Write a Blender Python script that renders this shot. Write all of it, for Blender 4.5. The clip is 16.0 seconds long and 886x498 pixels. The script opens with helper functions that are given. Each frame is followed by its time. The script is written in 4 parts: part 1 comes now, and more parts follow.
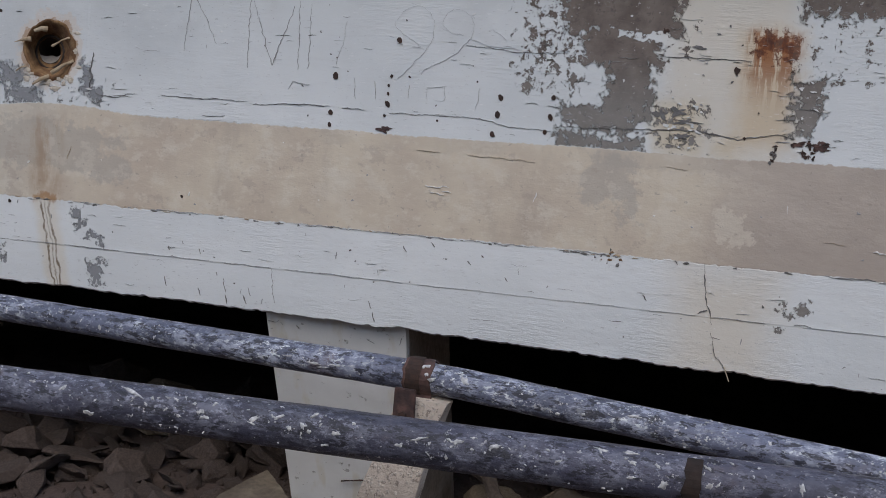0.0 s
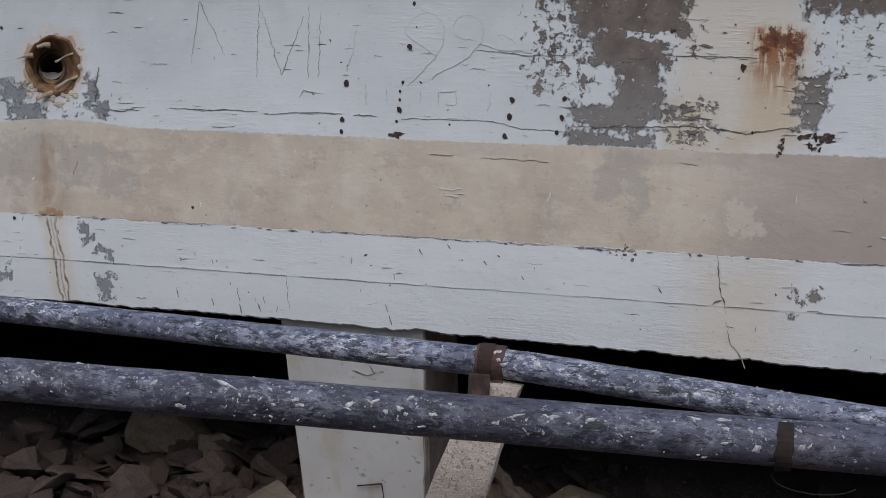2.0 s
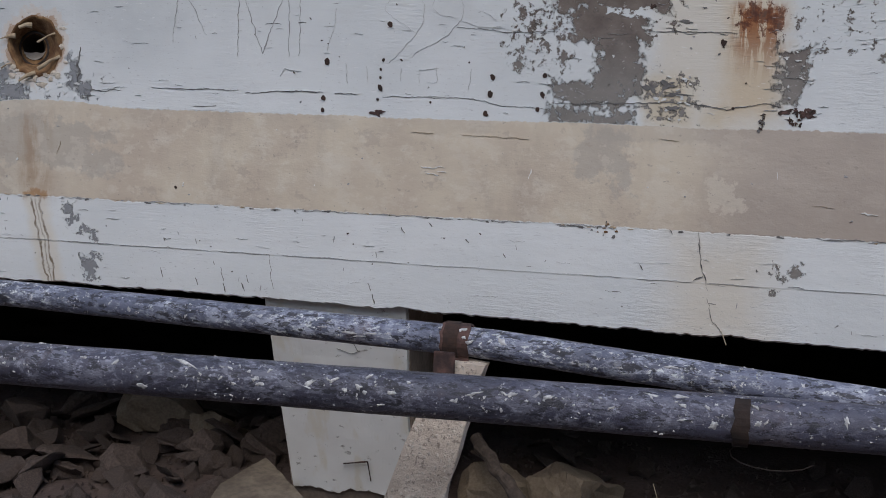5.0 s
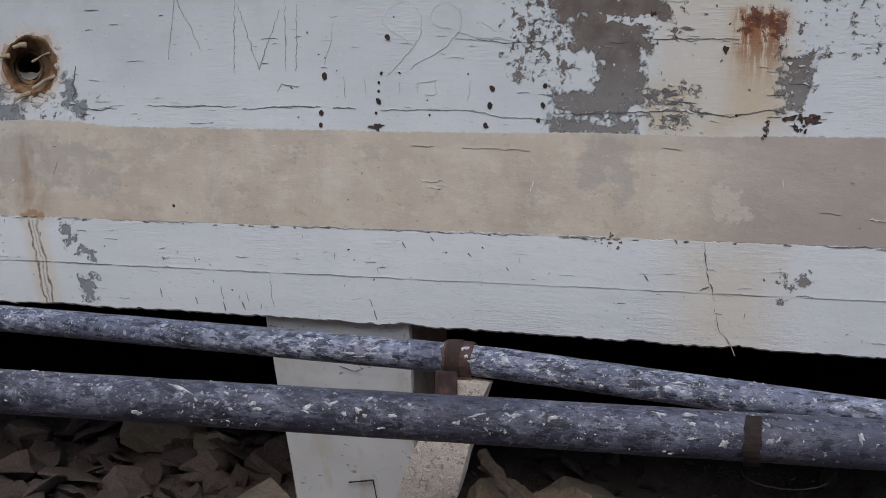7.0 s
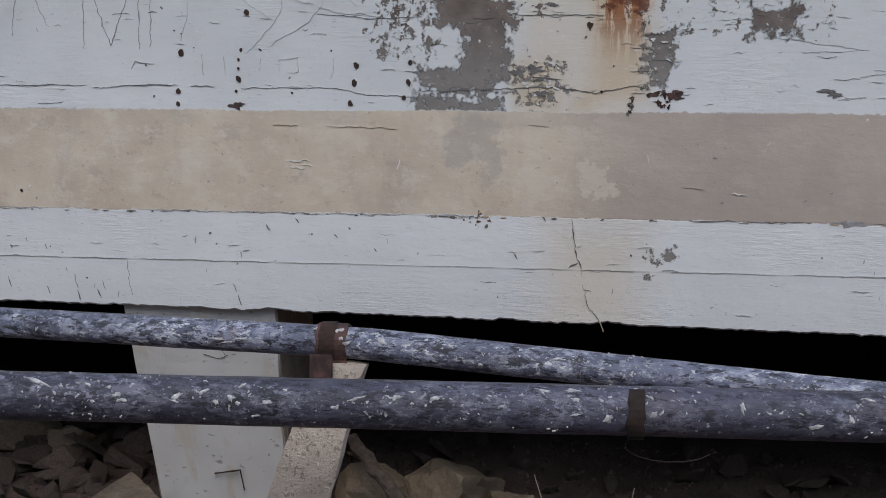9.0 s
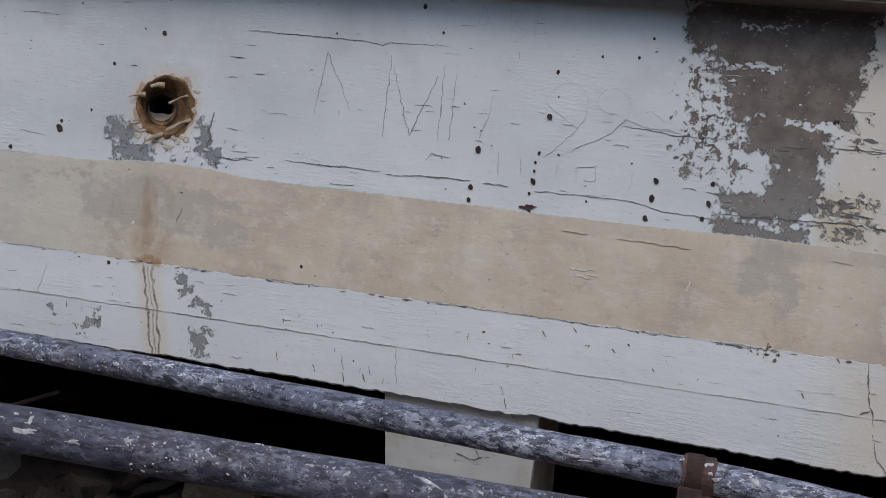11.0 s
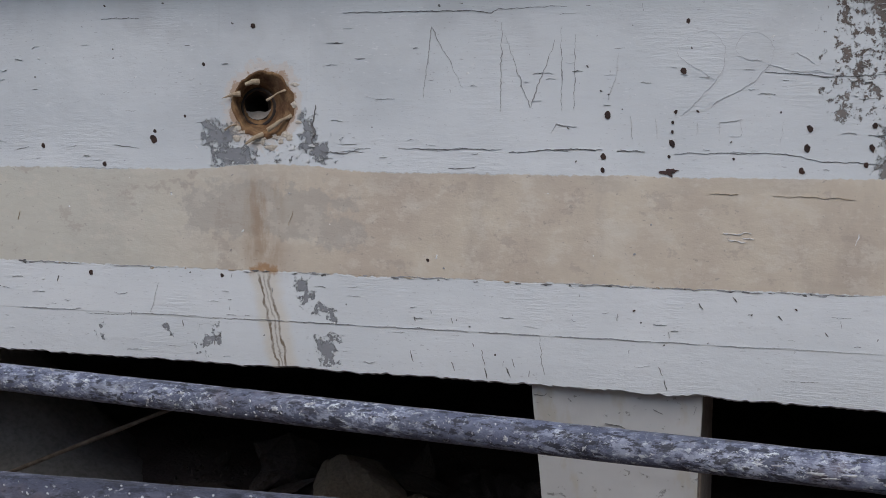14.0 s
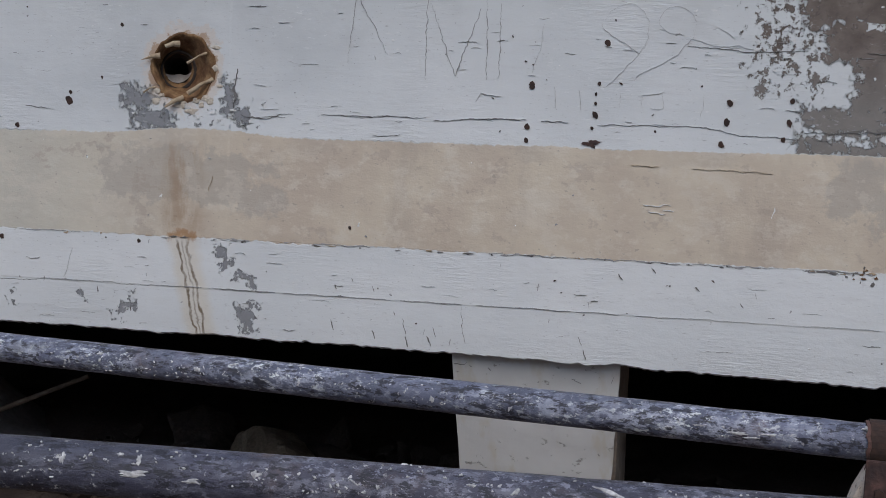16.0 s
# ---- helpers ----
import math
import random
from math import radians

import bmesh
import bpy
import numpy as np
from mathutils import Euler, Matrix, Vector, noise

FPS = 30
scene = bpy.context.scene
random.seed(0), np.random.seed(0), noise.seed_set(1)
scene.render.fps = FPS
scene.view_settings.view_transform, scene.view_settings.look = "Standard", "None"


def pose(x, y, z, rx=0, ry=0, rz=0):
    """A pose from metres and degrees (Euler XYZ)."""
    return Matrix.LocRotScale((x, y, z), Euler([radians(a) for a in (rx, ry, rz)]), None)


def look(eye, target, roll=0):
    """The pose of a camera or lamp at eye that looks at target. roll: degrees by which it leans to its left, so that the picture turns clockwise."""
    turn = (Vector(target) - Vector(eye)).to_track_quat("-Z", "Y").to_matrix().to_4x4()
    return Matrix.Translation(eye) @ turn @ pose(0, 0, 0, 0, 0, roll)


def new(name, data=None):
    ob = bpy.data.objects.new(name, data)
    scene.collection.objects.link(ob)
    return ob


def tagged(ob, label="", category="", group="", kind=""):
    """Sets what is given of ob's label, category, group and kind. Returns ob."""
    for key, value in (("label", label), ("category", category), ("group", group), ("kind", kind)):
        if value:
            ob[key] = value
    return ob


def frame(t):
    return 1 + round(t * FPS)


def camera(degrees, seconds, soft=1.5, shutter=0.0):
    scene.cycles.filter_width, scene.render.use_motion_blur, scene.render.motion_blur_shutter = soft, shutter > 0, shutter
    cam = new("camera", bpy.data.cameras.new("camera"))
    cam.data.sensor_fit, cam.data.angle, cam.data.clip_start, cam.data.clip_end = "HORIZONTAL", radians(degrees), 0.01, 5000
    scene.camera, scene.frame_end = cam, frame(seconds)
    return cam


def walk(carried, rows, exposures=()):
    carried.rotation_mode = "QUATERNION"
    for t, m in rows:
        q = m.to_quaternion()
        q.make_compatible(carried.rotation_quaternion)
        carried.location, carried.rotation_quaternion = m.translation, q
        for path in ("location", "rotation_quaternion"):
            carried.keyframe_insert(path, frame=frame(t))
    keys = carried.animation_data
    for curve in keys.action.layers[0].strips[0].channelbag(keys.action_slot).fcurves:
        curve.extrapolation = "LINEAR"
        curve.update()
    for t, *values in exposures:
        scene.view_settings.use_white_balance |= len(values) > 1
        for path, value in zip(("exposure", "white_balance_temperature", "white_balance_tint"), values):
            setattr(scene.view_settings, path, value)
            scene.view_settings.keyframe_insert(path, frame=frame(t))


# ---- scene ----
cam = camera(40.88, 16.0, soft=0.65)
PATH = [
    (0, pose(1.0908, -2.3225, 1.0241, 84.34, 0, 16.98) @ pose(0, 0, 0, 0, 0, 4.10)),
    (0.5, pose(0.9915, -2.3862, 1.0220, 86.24, 0, 15.22) @ pose(0, 0, 0, 0, 0, 4.70)),
    (1, pose(0.9693, -2.4102, 1.0098, 87.32, 0, 14.68) @ pose(0, 0, 0, 0, 0, 3.96)),
    (1.5, pose(0.9473, -2.4154, 0.9914, 86.89, 0, 14.21) @ pose(0, 0, 0, 0, 0, 3.23)),
    (2, pose(0.9433, -2.4118, 0.9783, 85.53, 0, 13.88) @ pose(0, 0, 0, 0, 0, 2.51)),
    (2.5, pose(0.9718, -2.4067, 0.9786, 84.34, 0, 13.89) @ pose(0, 0, 0, 0, 0, 1.98)),
    (3, pose(1.0041, -2.3982, 0.9790, 83.89, 0, 14.14) @ pose(0, 0, 0, 0, 0, 1.79)),
    (3.5, pose(1.0140, -2.3966, 0.9791, 83.81, 0, 14.32) @ pose(0, 0, 0, 0, 0, 1.89)),
    (4, pose(1.0075, -2.3957, 0.9768, 83.95, 0, 14.22) @ pose(0, 0, 0, 0, 0, 2.06)),
    (6.5, pose(0.9941, -2.3959, 0.9870, 84.90, 0, 14.37) @ pose(0, 0, 0, 0, 0, 2.17)),
    (7, pose(0.9950, -2.3608, 0.9856, 84.95, 0, 14.53) @ pose(0, 0, 0, 0, 0, 1.04)),
    (7.5, look((1.007, -2.285, 0.968), (0.627, -0.310, 0.789), -0.6)),
    (8, pose(1.0289, -2.3130, 0.9781, 84.28, 0, 6.42) @ pose(0, 0, 0, 0, 0, -1.37)),
    (8.2, pose(1.0257, -2.3203, 0.9796, 84.24, 0, 5.98) @ pose(0, 0, 0, 0, 0, -0.96)),
    (10.3, pose(0.7809, -2.3222, 0.9601, 86.08, 0, 12.61) @ pose(0, 0, 0, 0, 0, 5.48)),
    (10.5, pose(0.7512, -2.3375, 0.9661, 87.26, 0, 13.03) @ pose(0, 0, 0, 0, 0, 6.18)),
    (11, pose(0.6685, -2.3315, 0.9737, 88.61, 0, 14.32) @ pose(0, 0, 0, 0, 0, 6.99)),
    (11.5, pose(0.4933, -2.2525, 0.9833, 87.40, 0, 15.03) @ pose(0, 0, 0, 0, 0, 6.65)),
    (12, pose(0.4319, -2.1373, 0.9993, 86.46, 0, 18.71) @ pose(0, 0, 0, 0, 0, 4.91)),
    (12.5, pose(0.4560, -2.0778, 1.0187, 86.63, 0, 21.03) @ pose(0, 0, 0, 0, 0, 2.56)),
    (13, pose(0.4774, -2.1083, 1.0242, 86.58, 0, 19.54) @ pose(0, 0, 0, 0, 0, 0.79)),
    (13.5, pose(0.4898, -2.1598, 1.0300, 85.97, 0, 17.86) @ pose(0, 0, 0, 0, 0, -0.29)),
    (14, pose(0.4784, -2.2019, 1.0370, 85.69, 0, 16.99) @ pose(0, 0, 0, 0, 0, 0.69)),
    (14.5, pose(0.4635, -2.2099, 1.0312, 85.81, 0, 15.86) @ pose(0, 0, 0, 0, 0, 2.05)),
    (15, pose(0.4607, -2.2103, 1.0235, 85.63, 0, 14.24) @ pose(0, 0, 0, 0, 0, 2.43)),
    (15.5, pose(0.4651, -2.2062, 1.0188, 85.12, 0, 13.16) @ pose(0, 0, 0, 0, 0, 2.20)),
    (16, pose(0.4600, -2.2038, 1.0124, 84.86, 0, 12.74) @ pose(0, 0, 0, 0, 0, 1.90)),
]
walk(cam, PATH)

# ---- light: overcast sky from the open side ----
world = bpy.data.worlds.new("world")
scene.world = world
world.use_nodes = True
wn, wl = world.node_tree.nodes, world.node_tree.links
sky = wn.new("ShaderNodeTexSky")
sky.sky_type, sky.sun_disc = "NISHITA", False
sky.sun_elevation, sky.sun_rotation = radians(48), radians(180)
sky.air_density, sky.dust_density = 1.0, 1.0
wn["Background"].inputs["Strength"].default_value = 0.163
wl.new(sky.outputs[0], wn["Background"].inputs["Color"])
sun = new("sun", bpy.data.lights.new("sun", "SUN"))
sun.data.energy, sun.data.angle, sun.data.color = 1.26, radians(35), (1, 0.915, 0.815)
sun.matrix_world = look((0.6, -4, 4.6), (0, 0, 0.5))
scene.view_settings.exposure = 0.0


# ---- material tools ----
class Nodes:
    """A short way to write node materials."""

    def __init__(self, name, rough=0.8):
        self.mat = bpy.data.materials.new(name)
        self.mat.use_nodes = True
        self.tree = self.mat.node_tree
        self.out = self.tree.nodes["Principled BSDF"]
        self.out.inputs["Roughness"].default_value = rough
        self.pos = self.tree.nodes.new("ShaderNodeTexCoord").outputs["Object"]

    def put(self, socket, value):
        if isinstance(value, (int, float)):
            socket.default_value = value
        elif isinstance(value, tuple):
            socket.default_value = value if len(value) == len(socket.default_value) else (*value, 1)
        else:
            self.tree.links.new(value, socket)

    def math(self, op, a, b=0.0, c=0.0):
        n = self.tree.nodes.new("ShaderNodeMath")
        n.operation = op
        for s, v in zip(n.inputs, (a, b, c)):
            self.put(s, v)
        return n.outputs[0]

    def vmath(self, op, a, b):
        n = self.tree.nodes.new("ShaderNodeVectorMath")
        n.operation = op
        self.put(n.inputs[0], a), self.put(n.inputs[1], b)
        return n.outputs[0]

    def step(self, v, a, b, lo=0.0, hi=1.0):
        n = self.tree.nodes.new("ShaderNodeMapRange")
        n.interpolation_type = "SMOOTHSTEP"
        for s, q in zip(n.inputs, (v, a, b, lo, hi)):
            self.put(s, q)
        return n.outputs[0]

    def mix(self, fac, a, b, blend="MIX"):
        n = self.tree.nodes.new("ShaderNodeMix")
        n.data_type, n.blend_type = "RGBA", blend
        self.put(n.inputs[0], fac), self.put(n.inputs[6], a), self.put(n.inputs[7], b)
        return n.outputs[2]

    def noise(self, scale, detail=4.0, vec=None, stretch=None, rough=0.55, color=False):
        vec = vec or self.pos
        if stretch:
            vec = self.vmath("MULTIPLY", vec, stretch)
        n = self.tree.nodes.new("ShaderNodeTexNoise")
        self.put(n.inputs["Vector"], vec)
        for key, v in (("Scale", scale), ("Detail", detail), ("Roughness", rough)):
            n.inputs[key].default_value = v
        return n.outputs["Color" if color else "Fac"]

    def split(self, vec):
        n = self.tree.nodes.new("ShaderNodeSeparateXYZ")
        self.put(n.inputs[0], vec)
        return n.outputs

    def random(self):
        return self.tree.nodes.new("ShaderNodeObjectInfo").outputs["Random"]

    def bump(self, height, distance=0.002, strength=1.0):
        n = self.tree.nodes.new("ShaderNodeBump")
        self.put(n.inputs["Height"], height)
        n.inputs["Distance"].default_value, n.inputs["Strength"].default_value = distance, strength
        self.put(self.out.inputs["Normal"], n.outputs[0])

    def done(self, color, rough=None):
        self.put(self.out.inputs["Base Color"], color)
        if rough is not None:
            self.put(self.out.inputs["Roughness"], rough)
        return self.mat


def plain(name, a, b, scale, rough=0.85, bump=0.001, fine=200, vary=0.0):
    """A two-tone rough surface with coarse and fine variation."""
    n = Nodes(name, rough)
    coarse, small = n.noise(scale, 5), n.noise(fine, 3)
    col = n.mix(n.step(coarse, 0.3, 0.7), a, b)
    col = n.mix(n.step(small, 0.35, 0.75, 0.0, 0.45), col, tuple(v * 0.55 for v in a))
    if vary:
        r = n.random()
        col = n.mix(n.math("MULTIPLY", r, vary), col, tuple(v * 0.45 for v in b))
    n.bump(n.math("ADD", coarse, n.math("MULTIPLY", small, 0.6)), bump)
    return n.done(col)


BAND_LOW, BAND_TOP, WALL_LOW, BOARD = 0.806, 1.011, 0.6065, 0.704
HOLE = Vector((-0.578, 0, 1.143))


def wall_material():
    n = Nodes("old_painted_concrete", 0.75)
    x0, _, z0 = n.split(n.pos)
    big = n.vmath("MULTIPLY", n.vmath("SUBTRACT", n.noise(16, 3, color=True), (0.5, 0.5, 0.5)), (0.05, 0.05, 0.05))
    fine = n.vmath("MULTIPLY", n.vmath("SUBTRACT", n.noise(75, 4, color=True), (0.5, 0.5, 0.5)), (0.022, 0.022, 0.022))
    warped = n.vmath("ADD", n.vmath("ADD", n.pos, big), fine)
    x, _, z = n.split(warped)
    edge = n.split(n.vmath("ADD", n.pos, n.vmath("MULTIPLY", fine, (0.55, 0.55, 0.55))))[2]

    def box(cx, cz, rx, rz, xx=None, zz=None):
        a = n.math("SUBTRACT", rx, n.math("ABSOLUTE", n.math("SUBTRACT", xx or x, cx)))
        b = n.math("SUBTRACT", rz, n.math("ABSOLUTE", n.math("SUBTRACT", zz or z, cz)))
        return n.math("MINIMUM", a, b)

    def union(fields):
        out = fields[0]
        for f in fields[1:]:
            out = n.math("MAXIMUM", out, f)
        return out

    # white lime paint, brushed along the boards
    brush = n.noise(9, 5, stretch=(1, 1, 9))
    blot = n.noise(3.2, 4)
    white = n.mix(n.step(blot, 0.35, 0.7), (0.645, 0.668, 0.672), (0.715, 0.733, 0.733))
    white = n.mix(n.step(brush, 0.52, 0.75, 0.0, 0.35), white, (0.60, 0.60, 0.60))
    low = n.step(z0, BOARD - 0.004, BOARD, 1.0, 0.0)
    white = n.mix(n.math("MULTIPLY", low, 0.35), white, (0.585, 0.612, 0.622))
    # soft grey soot clouds, shade toned into the upper wall's paint, and creamier repaint
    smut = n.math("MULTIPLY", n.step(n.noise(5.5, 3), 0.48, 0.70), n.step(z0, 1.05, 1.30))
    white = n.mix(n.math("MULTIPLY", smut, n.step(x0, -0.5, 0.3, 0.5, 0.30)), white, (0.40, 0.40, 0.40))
    upper_shade = n.math("MULTIPLY", n.math("MULTIPLY", n.step(z0, 1.0, 1.12), n.step(x, -0.55, 0.05, 1.0, 0.4)), n.step(n.noise(2.6, 4), 0.34, 0.62, 0.35, 1.0))
    white = n.mix(n.math("MULTIPLY", upper_shade, 0.68), white, (0.475, 0.497, 0.507))
    cream = n.math("MAXIMUM", n.step(box(0.92, 1.22, 0.13, 0.25), -0.03, 0.05), n.step(box(0.95, 0.69, 0.12, 0.14), -0.05, 0.10))
    white = n.mix(n.math("MULTIPLY", cream, 0.75), white, (0.63, 0.57, 0.475))
    # the broad distempered band
    tone = n.noise(4.5, 5, rough=0.6)
    band = n.mix(n.step(tone, 0.36, 0.66), (0.63, 0.55, 0.435), (0.53, 0.445, 0.355))
    streak = n.noise(6, 5, stretch=(1, 1, 0.35), rough=0.65)
    band = n.mix(n.step(streak, 0.50, 0.68, 0.0, 0.5), band, (0.40, 0.335, 0.275))
    cloud = n.noise(18, 5, stretch=(1, 1, 1.3), rough=0.7)
    band = n.mix(n.step(cloud, 0.52, 0.64, 0.0, 0.5), band, (0.68, 0.625, 0.53))
    top_wear = n.math("MULTIPLY", n.step(z, 0.975, 0.985), n.step(n.noise(3.0, 2), 0.45, 0.6))
    band = n.mix(n.math("MULTIPLY", top_wear, 0.4), band, (0.42, 0.37, 0.32))
    left_pale = n.step(x, -1.05, -0.40, 0.75, 0.0)
    band = n.mix(left_pale, band, (0.57, 0.56, 0.49))
    pink = n.step(x, 0.83, 1.06)
    band = n.mix(n.math("MULTIPLY", pink, 0.85), band, n.mix(n.step(tone, 0.35, 0.65), (0.435, 0.372, 0.322), (0.385, 0.328, 0.284)))
    damp = union([box(-0.60, 0.93, 0.16, 0.055), box(-0.47, 0.955, 0.10, 0.02), box(-0.42, 0.89, 0.06, 0.03), box(0.71, 0.955, 0.055, 0.05), box(0.76, 0.90, 0.02, 0.03)])
    soft = n.math("MULTIPLY", n.math("SUBTRACT", n.noise(20, 7, rough=0.7), 0.5), 0.14)
    band = n.mix(n.step(n.math("ADD", damp, soft), -0.006, 0.012, 0.0, 0.6), band, (0.40, 0.365, 0.32))
    pale = union([box(0.945, 0.875, 0.025, 0.028), box(0.36, 0.90, 0.02, 0.004), box(0.98, 0.87, 0.015, 0.01), box(1.27, 0.945, 0.006, 0.006)])
    band = n.mix(n.step(n.math("ADD", pale, n.math("MULTIPLY", soft, 0.7)), -0.003, 0.004, 0.0, 0.7), band, (0.63, 0.565, 0.47))
    fleck = n.step(n.noise(60, 4, stretch=(1, 1, 1.6)), 0.645, 0.69, 0.0, 0.55)
    mott = n.noise(10, 7, stretch=(1, 1, 1.4), rough=0.72)
    calm = n.math("SUBTRACT", 1.0, n.math("MULTIPLY", pink, 0.75))
    band = n.mix(n.math("MULTIPLY", calm, n.step(mott, 0.53, 0.57, 0.0, 0.36)), band, (0.66, 0.60, 0.51))
    band = n.mix(n.math("MULTIPLY", calm, n.step(mott, 0.43, 0.38, 0.0, 0.44)), band, (0.40, 0.33, 0.275))
    band = n.mix(fleck, band, (0.33, 0.29, 0.25))
    wave = n.math("MULTIPLY", n.math("SUBTRACT", n.noise(2.3, 2), 0.5), 0.02)
    bulge = n.math("MULTIPLY", n.math("GREATER_THAN", z0, 0.9), n.step(n.math("ABSOLUTE", n.math("ADD", x0, 0.56)), 0.05, 0.2, -0.010, 0.0))
    wave = n.math("ADD", wave, bulge)
    inside = box(0, 0.9085, 20, 0.1025, xx=x0, zz=n.math("ADD", edge, wave))
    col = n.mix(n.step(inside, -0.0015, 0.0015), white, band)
    above = n.math("GREATER_THAN", z0, BAND_TOP - 0.004)
    outside = n.step(inside, -0.002, 0.0, 1.0, 0.0)
    # bare grey render where the paint has come off
    flaky = n.math("SUBTRACT", n.noise(46, 9, rough=0.74), 0.5)
    field = union([
        box(0.675, 1.43, 0.17, 0.07), box(0.70, 1.355, 0.135, 0.06), box(0.71, 1.275, 0.112, 0.04), box(0.715, 1.21, 0.075, 0.035), box(0.735, 1.15, 0.046, 0.075),
        box(0.675, 1.07, 0.072, 0.022), box(0.68, 1.022, 0.08, 0.014), box(1.15, 1.38, 0.105, 0.095), box(1.28, 1.185, 0.045, 0.025),
        box(1.070, 1.125, 0.024, 0.042), box(1.062, 1.078, 0.014, 0.010), box(-0.675, 1.082, 0.035, 0.016), box(-0.645, 1.038, 0.042, 0.016), box(-0.478, 1.09, 0.012, 0.03),
        box(-0.455, 1.05, 0.01, 0.02)])
    field = n.math("SUBTRACT", field, n.math("MAXIMUM", 0.0, n.math("MULTIPLY", 6.0, union([box(0.659, 1.410, 0.045, 0.010), box(0.635, 1.336, 0.059, 0.010), box(0.752, 1.234, 0.048, 0.011)]))))
    small = n.math("SUBTRACT", union([
        box(-0.490, 0.778, 0.016, 0.014), box(-0.476, 0.758, 0.016, 0.016), box(-0.450, 0.737, 0.018, 0.012), box(-0.436, 0.720, 0.012, 0.010), box(-0.436, 0.652, 0.026, 0.026), box(-0.430, 0.625, 0.014, 0.010), box(-0.692, 0.664, 0.024, 0.013),
        box(-0.722, 0.645, 0.006, 0.012), box(-0.797, 0.67, 0.010, 0.011), box(-0.685, 0.69, 0.01, 0.006), box(1.06, 0.738, 0.011, 0.009),
        box(1.098, 0.741, 0.013, 0.012), box(1.066, 0.707, 0.012, 0.005), box(-0.96, 0.66, 0.01, 0.02)]), 0.004)
    peel_zone = n.math("MINIMUM", 0.0, union([box(0.57, 1.25, 0.07, 0.14), box(0.83, 1.05, 0.05, 0.055), box(1.22, 1.24, 0.17, 0.08), box(-0.56, 1.05, 0.14, 0.02), box(0.80, 1.22, 0.05, 0.04)]))
    bare = n.step(n.math("ADD", field, n.math("MULTIPLY", flaky, 0.13)), -0.001, 0.002)
    bare = n.math("MAXIMUM", bare, n.step(n.math("ADD", small, n.math("MULTIPLY", flaky, 0.11)), 0.0, 0.002))
    dense = n.step(n.math("ADD", n.math("MINIMUM", 0.0, union([box(0.575, 1.26, 0.055, 0.13), box(0.84, 1.06, 0.045, 0.04), box(0.70, 1.215, 0.10, 0.03)])), n.math("SUBTRACT", n.math("MULTIPLY", flaky, 0.2), 0.005)), 0.0, 0.002)
    bare = n.math("MAXIMUM", bare, dense)
    crumbs = n.step(n.math("ADD", n.math("MULTIPLY", peel_zone, 1.0), n.math("SUBTRACT", n.math("MULTIPLY", flaky, 0.2), 0.014)), 0.0, 0.003)
    bare = n.math("MAXIMUM", bare, crumbs)
    keep = n.math("MAXIMUM", outside, 0.0)
    bare = n.math("MULTIPLY", bare, keep)
    render_grey = n.mix(n.step(n.noise(24, 5), 0.3, 0.7), (0.112, 0.088, 0.074), (0.19, 0.156, 0.136))
    pit = n.step(n.noise(70, 7, rough=0.74), 0.54, 0.62)
    render_grey = n.mix(n.math("MULTIPLY", pit, 0.55), render_grey, (0.075, 0.06, 0.055))
    remnant = n.step(n.noise(60, 7, rough=0.74), 0.615, 0.635)
    render_grey = n.mix(n.math("MULTIPLY", remnant, 0.8), render_grey, (0.55, 0.54, 0.52))
    render_grey = n.mix(n.step(z, 1.22, 1.06, 0.0, 0.55), render_grey, (0.27, 0.262, 0.245))
    render_grey = n.mix(n.step(x, 0.3, 0.5), n.mix(pit, (0.245, 0.25, 0.262), (0.15, 0.15, 0.155)), render_grey)
    col = n.mix(bare, col, render_grey)
    lifted = n.math("SUBTRACT", n.math("MULTIPLY", outside, n.step(n.math("ADD", field, n.math("MULTIPLY", flaky, 0.13)), -0.006, -0.001)), bare)
    # rust runs
    sound0 = n.math("SUBTRACT", 1.0, bare)
    run = n.noise(75, 4, stretch=(1, 1, 0.14), rough=0.65)
    rust = n.step(n.math("ADD", box(1.006, 1.222, 0.042, 0.024), n.math("MULTIPLY", flaky, 0.16)), -0.004, 0.006)
    runs = n.math("MULTIPLY", sound0, n.math("MULTIPLY", n.math("MULTIPLY", n.step(z0, 1.085, 1.215), n.step(box(0.998, 1.155, 0.045, 0.095), -0.015, 0.02)), n.step(run, 0.43, 0.53)))
    sound = n.math("SUBTRACT", 1.0, bare)
    col = n.mix(n.math("MULTIPLY", sound, n.step(box(0.995, 1.14, 0.055, 0.11), -0.03, 0.03, 0.0, 0.6)), col, (0.56, 0.42, 0.25))
    col = n.mix(n.math("MULTIPLY", runs, 0.92), col, (0.27, 0.092, 0.022))
    col = n.mix(n.math("MULTIPLY", rust, 0.92), col, n.mix(n.step(flaky, -0.15, 0.15), (0.24, 0.07, 0.016), (0.06, 0.016, 0.009)))
    yellow = n.step(union([box(0.83, 1.06, 0.05, 0.055), box(0.925, 1.03, 0.02, 0.02)]), -0.02, 0.03)
    col = n.mix(n.math("MULTIPLY", n.math("MULTIPLY", yellow, n.math("MULTIPLY", outside, sound)), 0.55), col, (0.55, 0.44, 0.27))
    # brown run below the old pipe opening
    centre = n.math("ADD", n.math("MULTIPLY", n.math("SUBTRACT", 0.807, z0), 0.23), -0.578)
    off = n.math("ABSOLUTE", n.math("SUBTRACT", x0, n.math("ADD", centre, n.math("MULTIPLY", n.math("SUBTRACT", n.noise(26, 4), 0.5), 0.030))))
    below = n.math("MULTIPLY", n.step(z0, 0.800, 0.815, 1.0, 0.0), n.step(off, 0.018, 0.045, 1.0, 0.0))
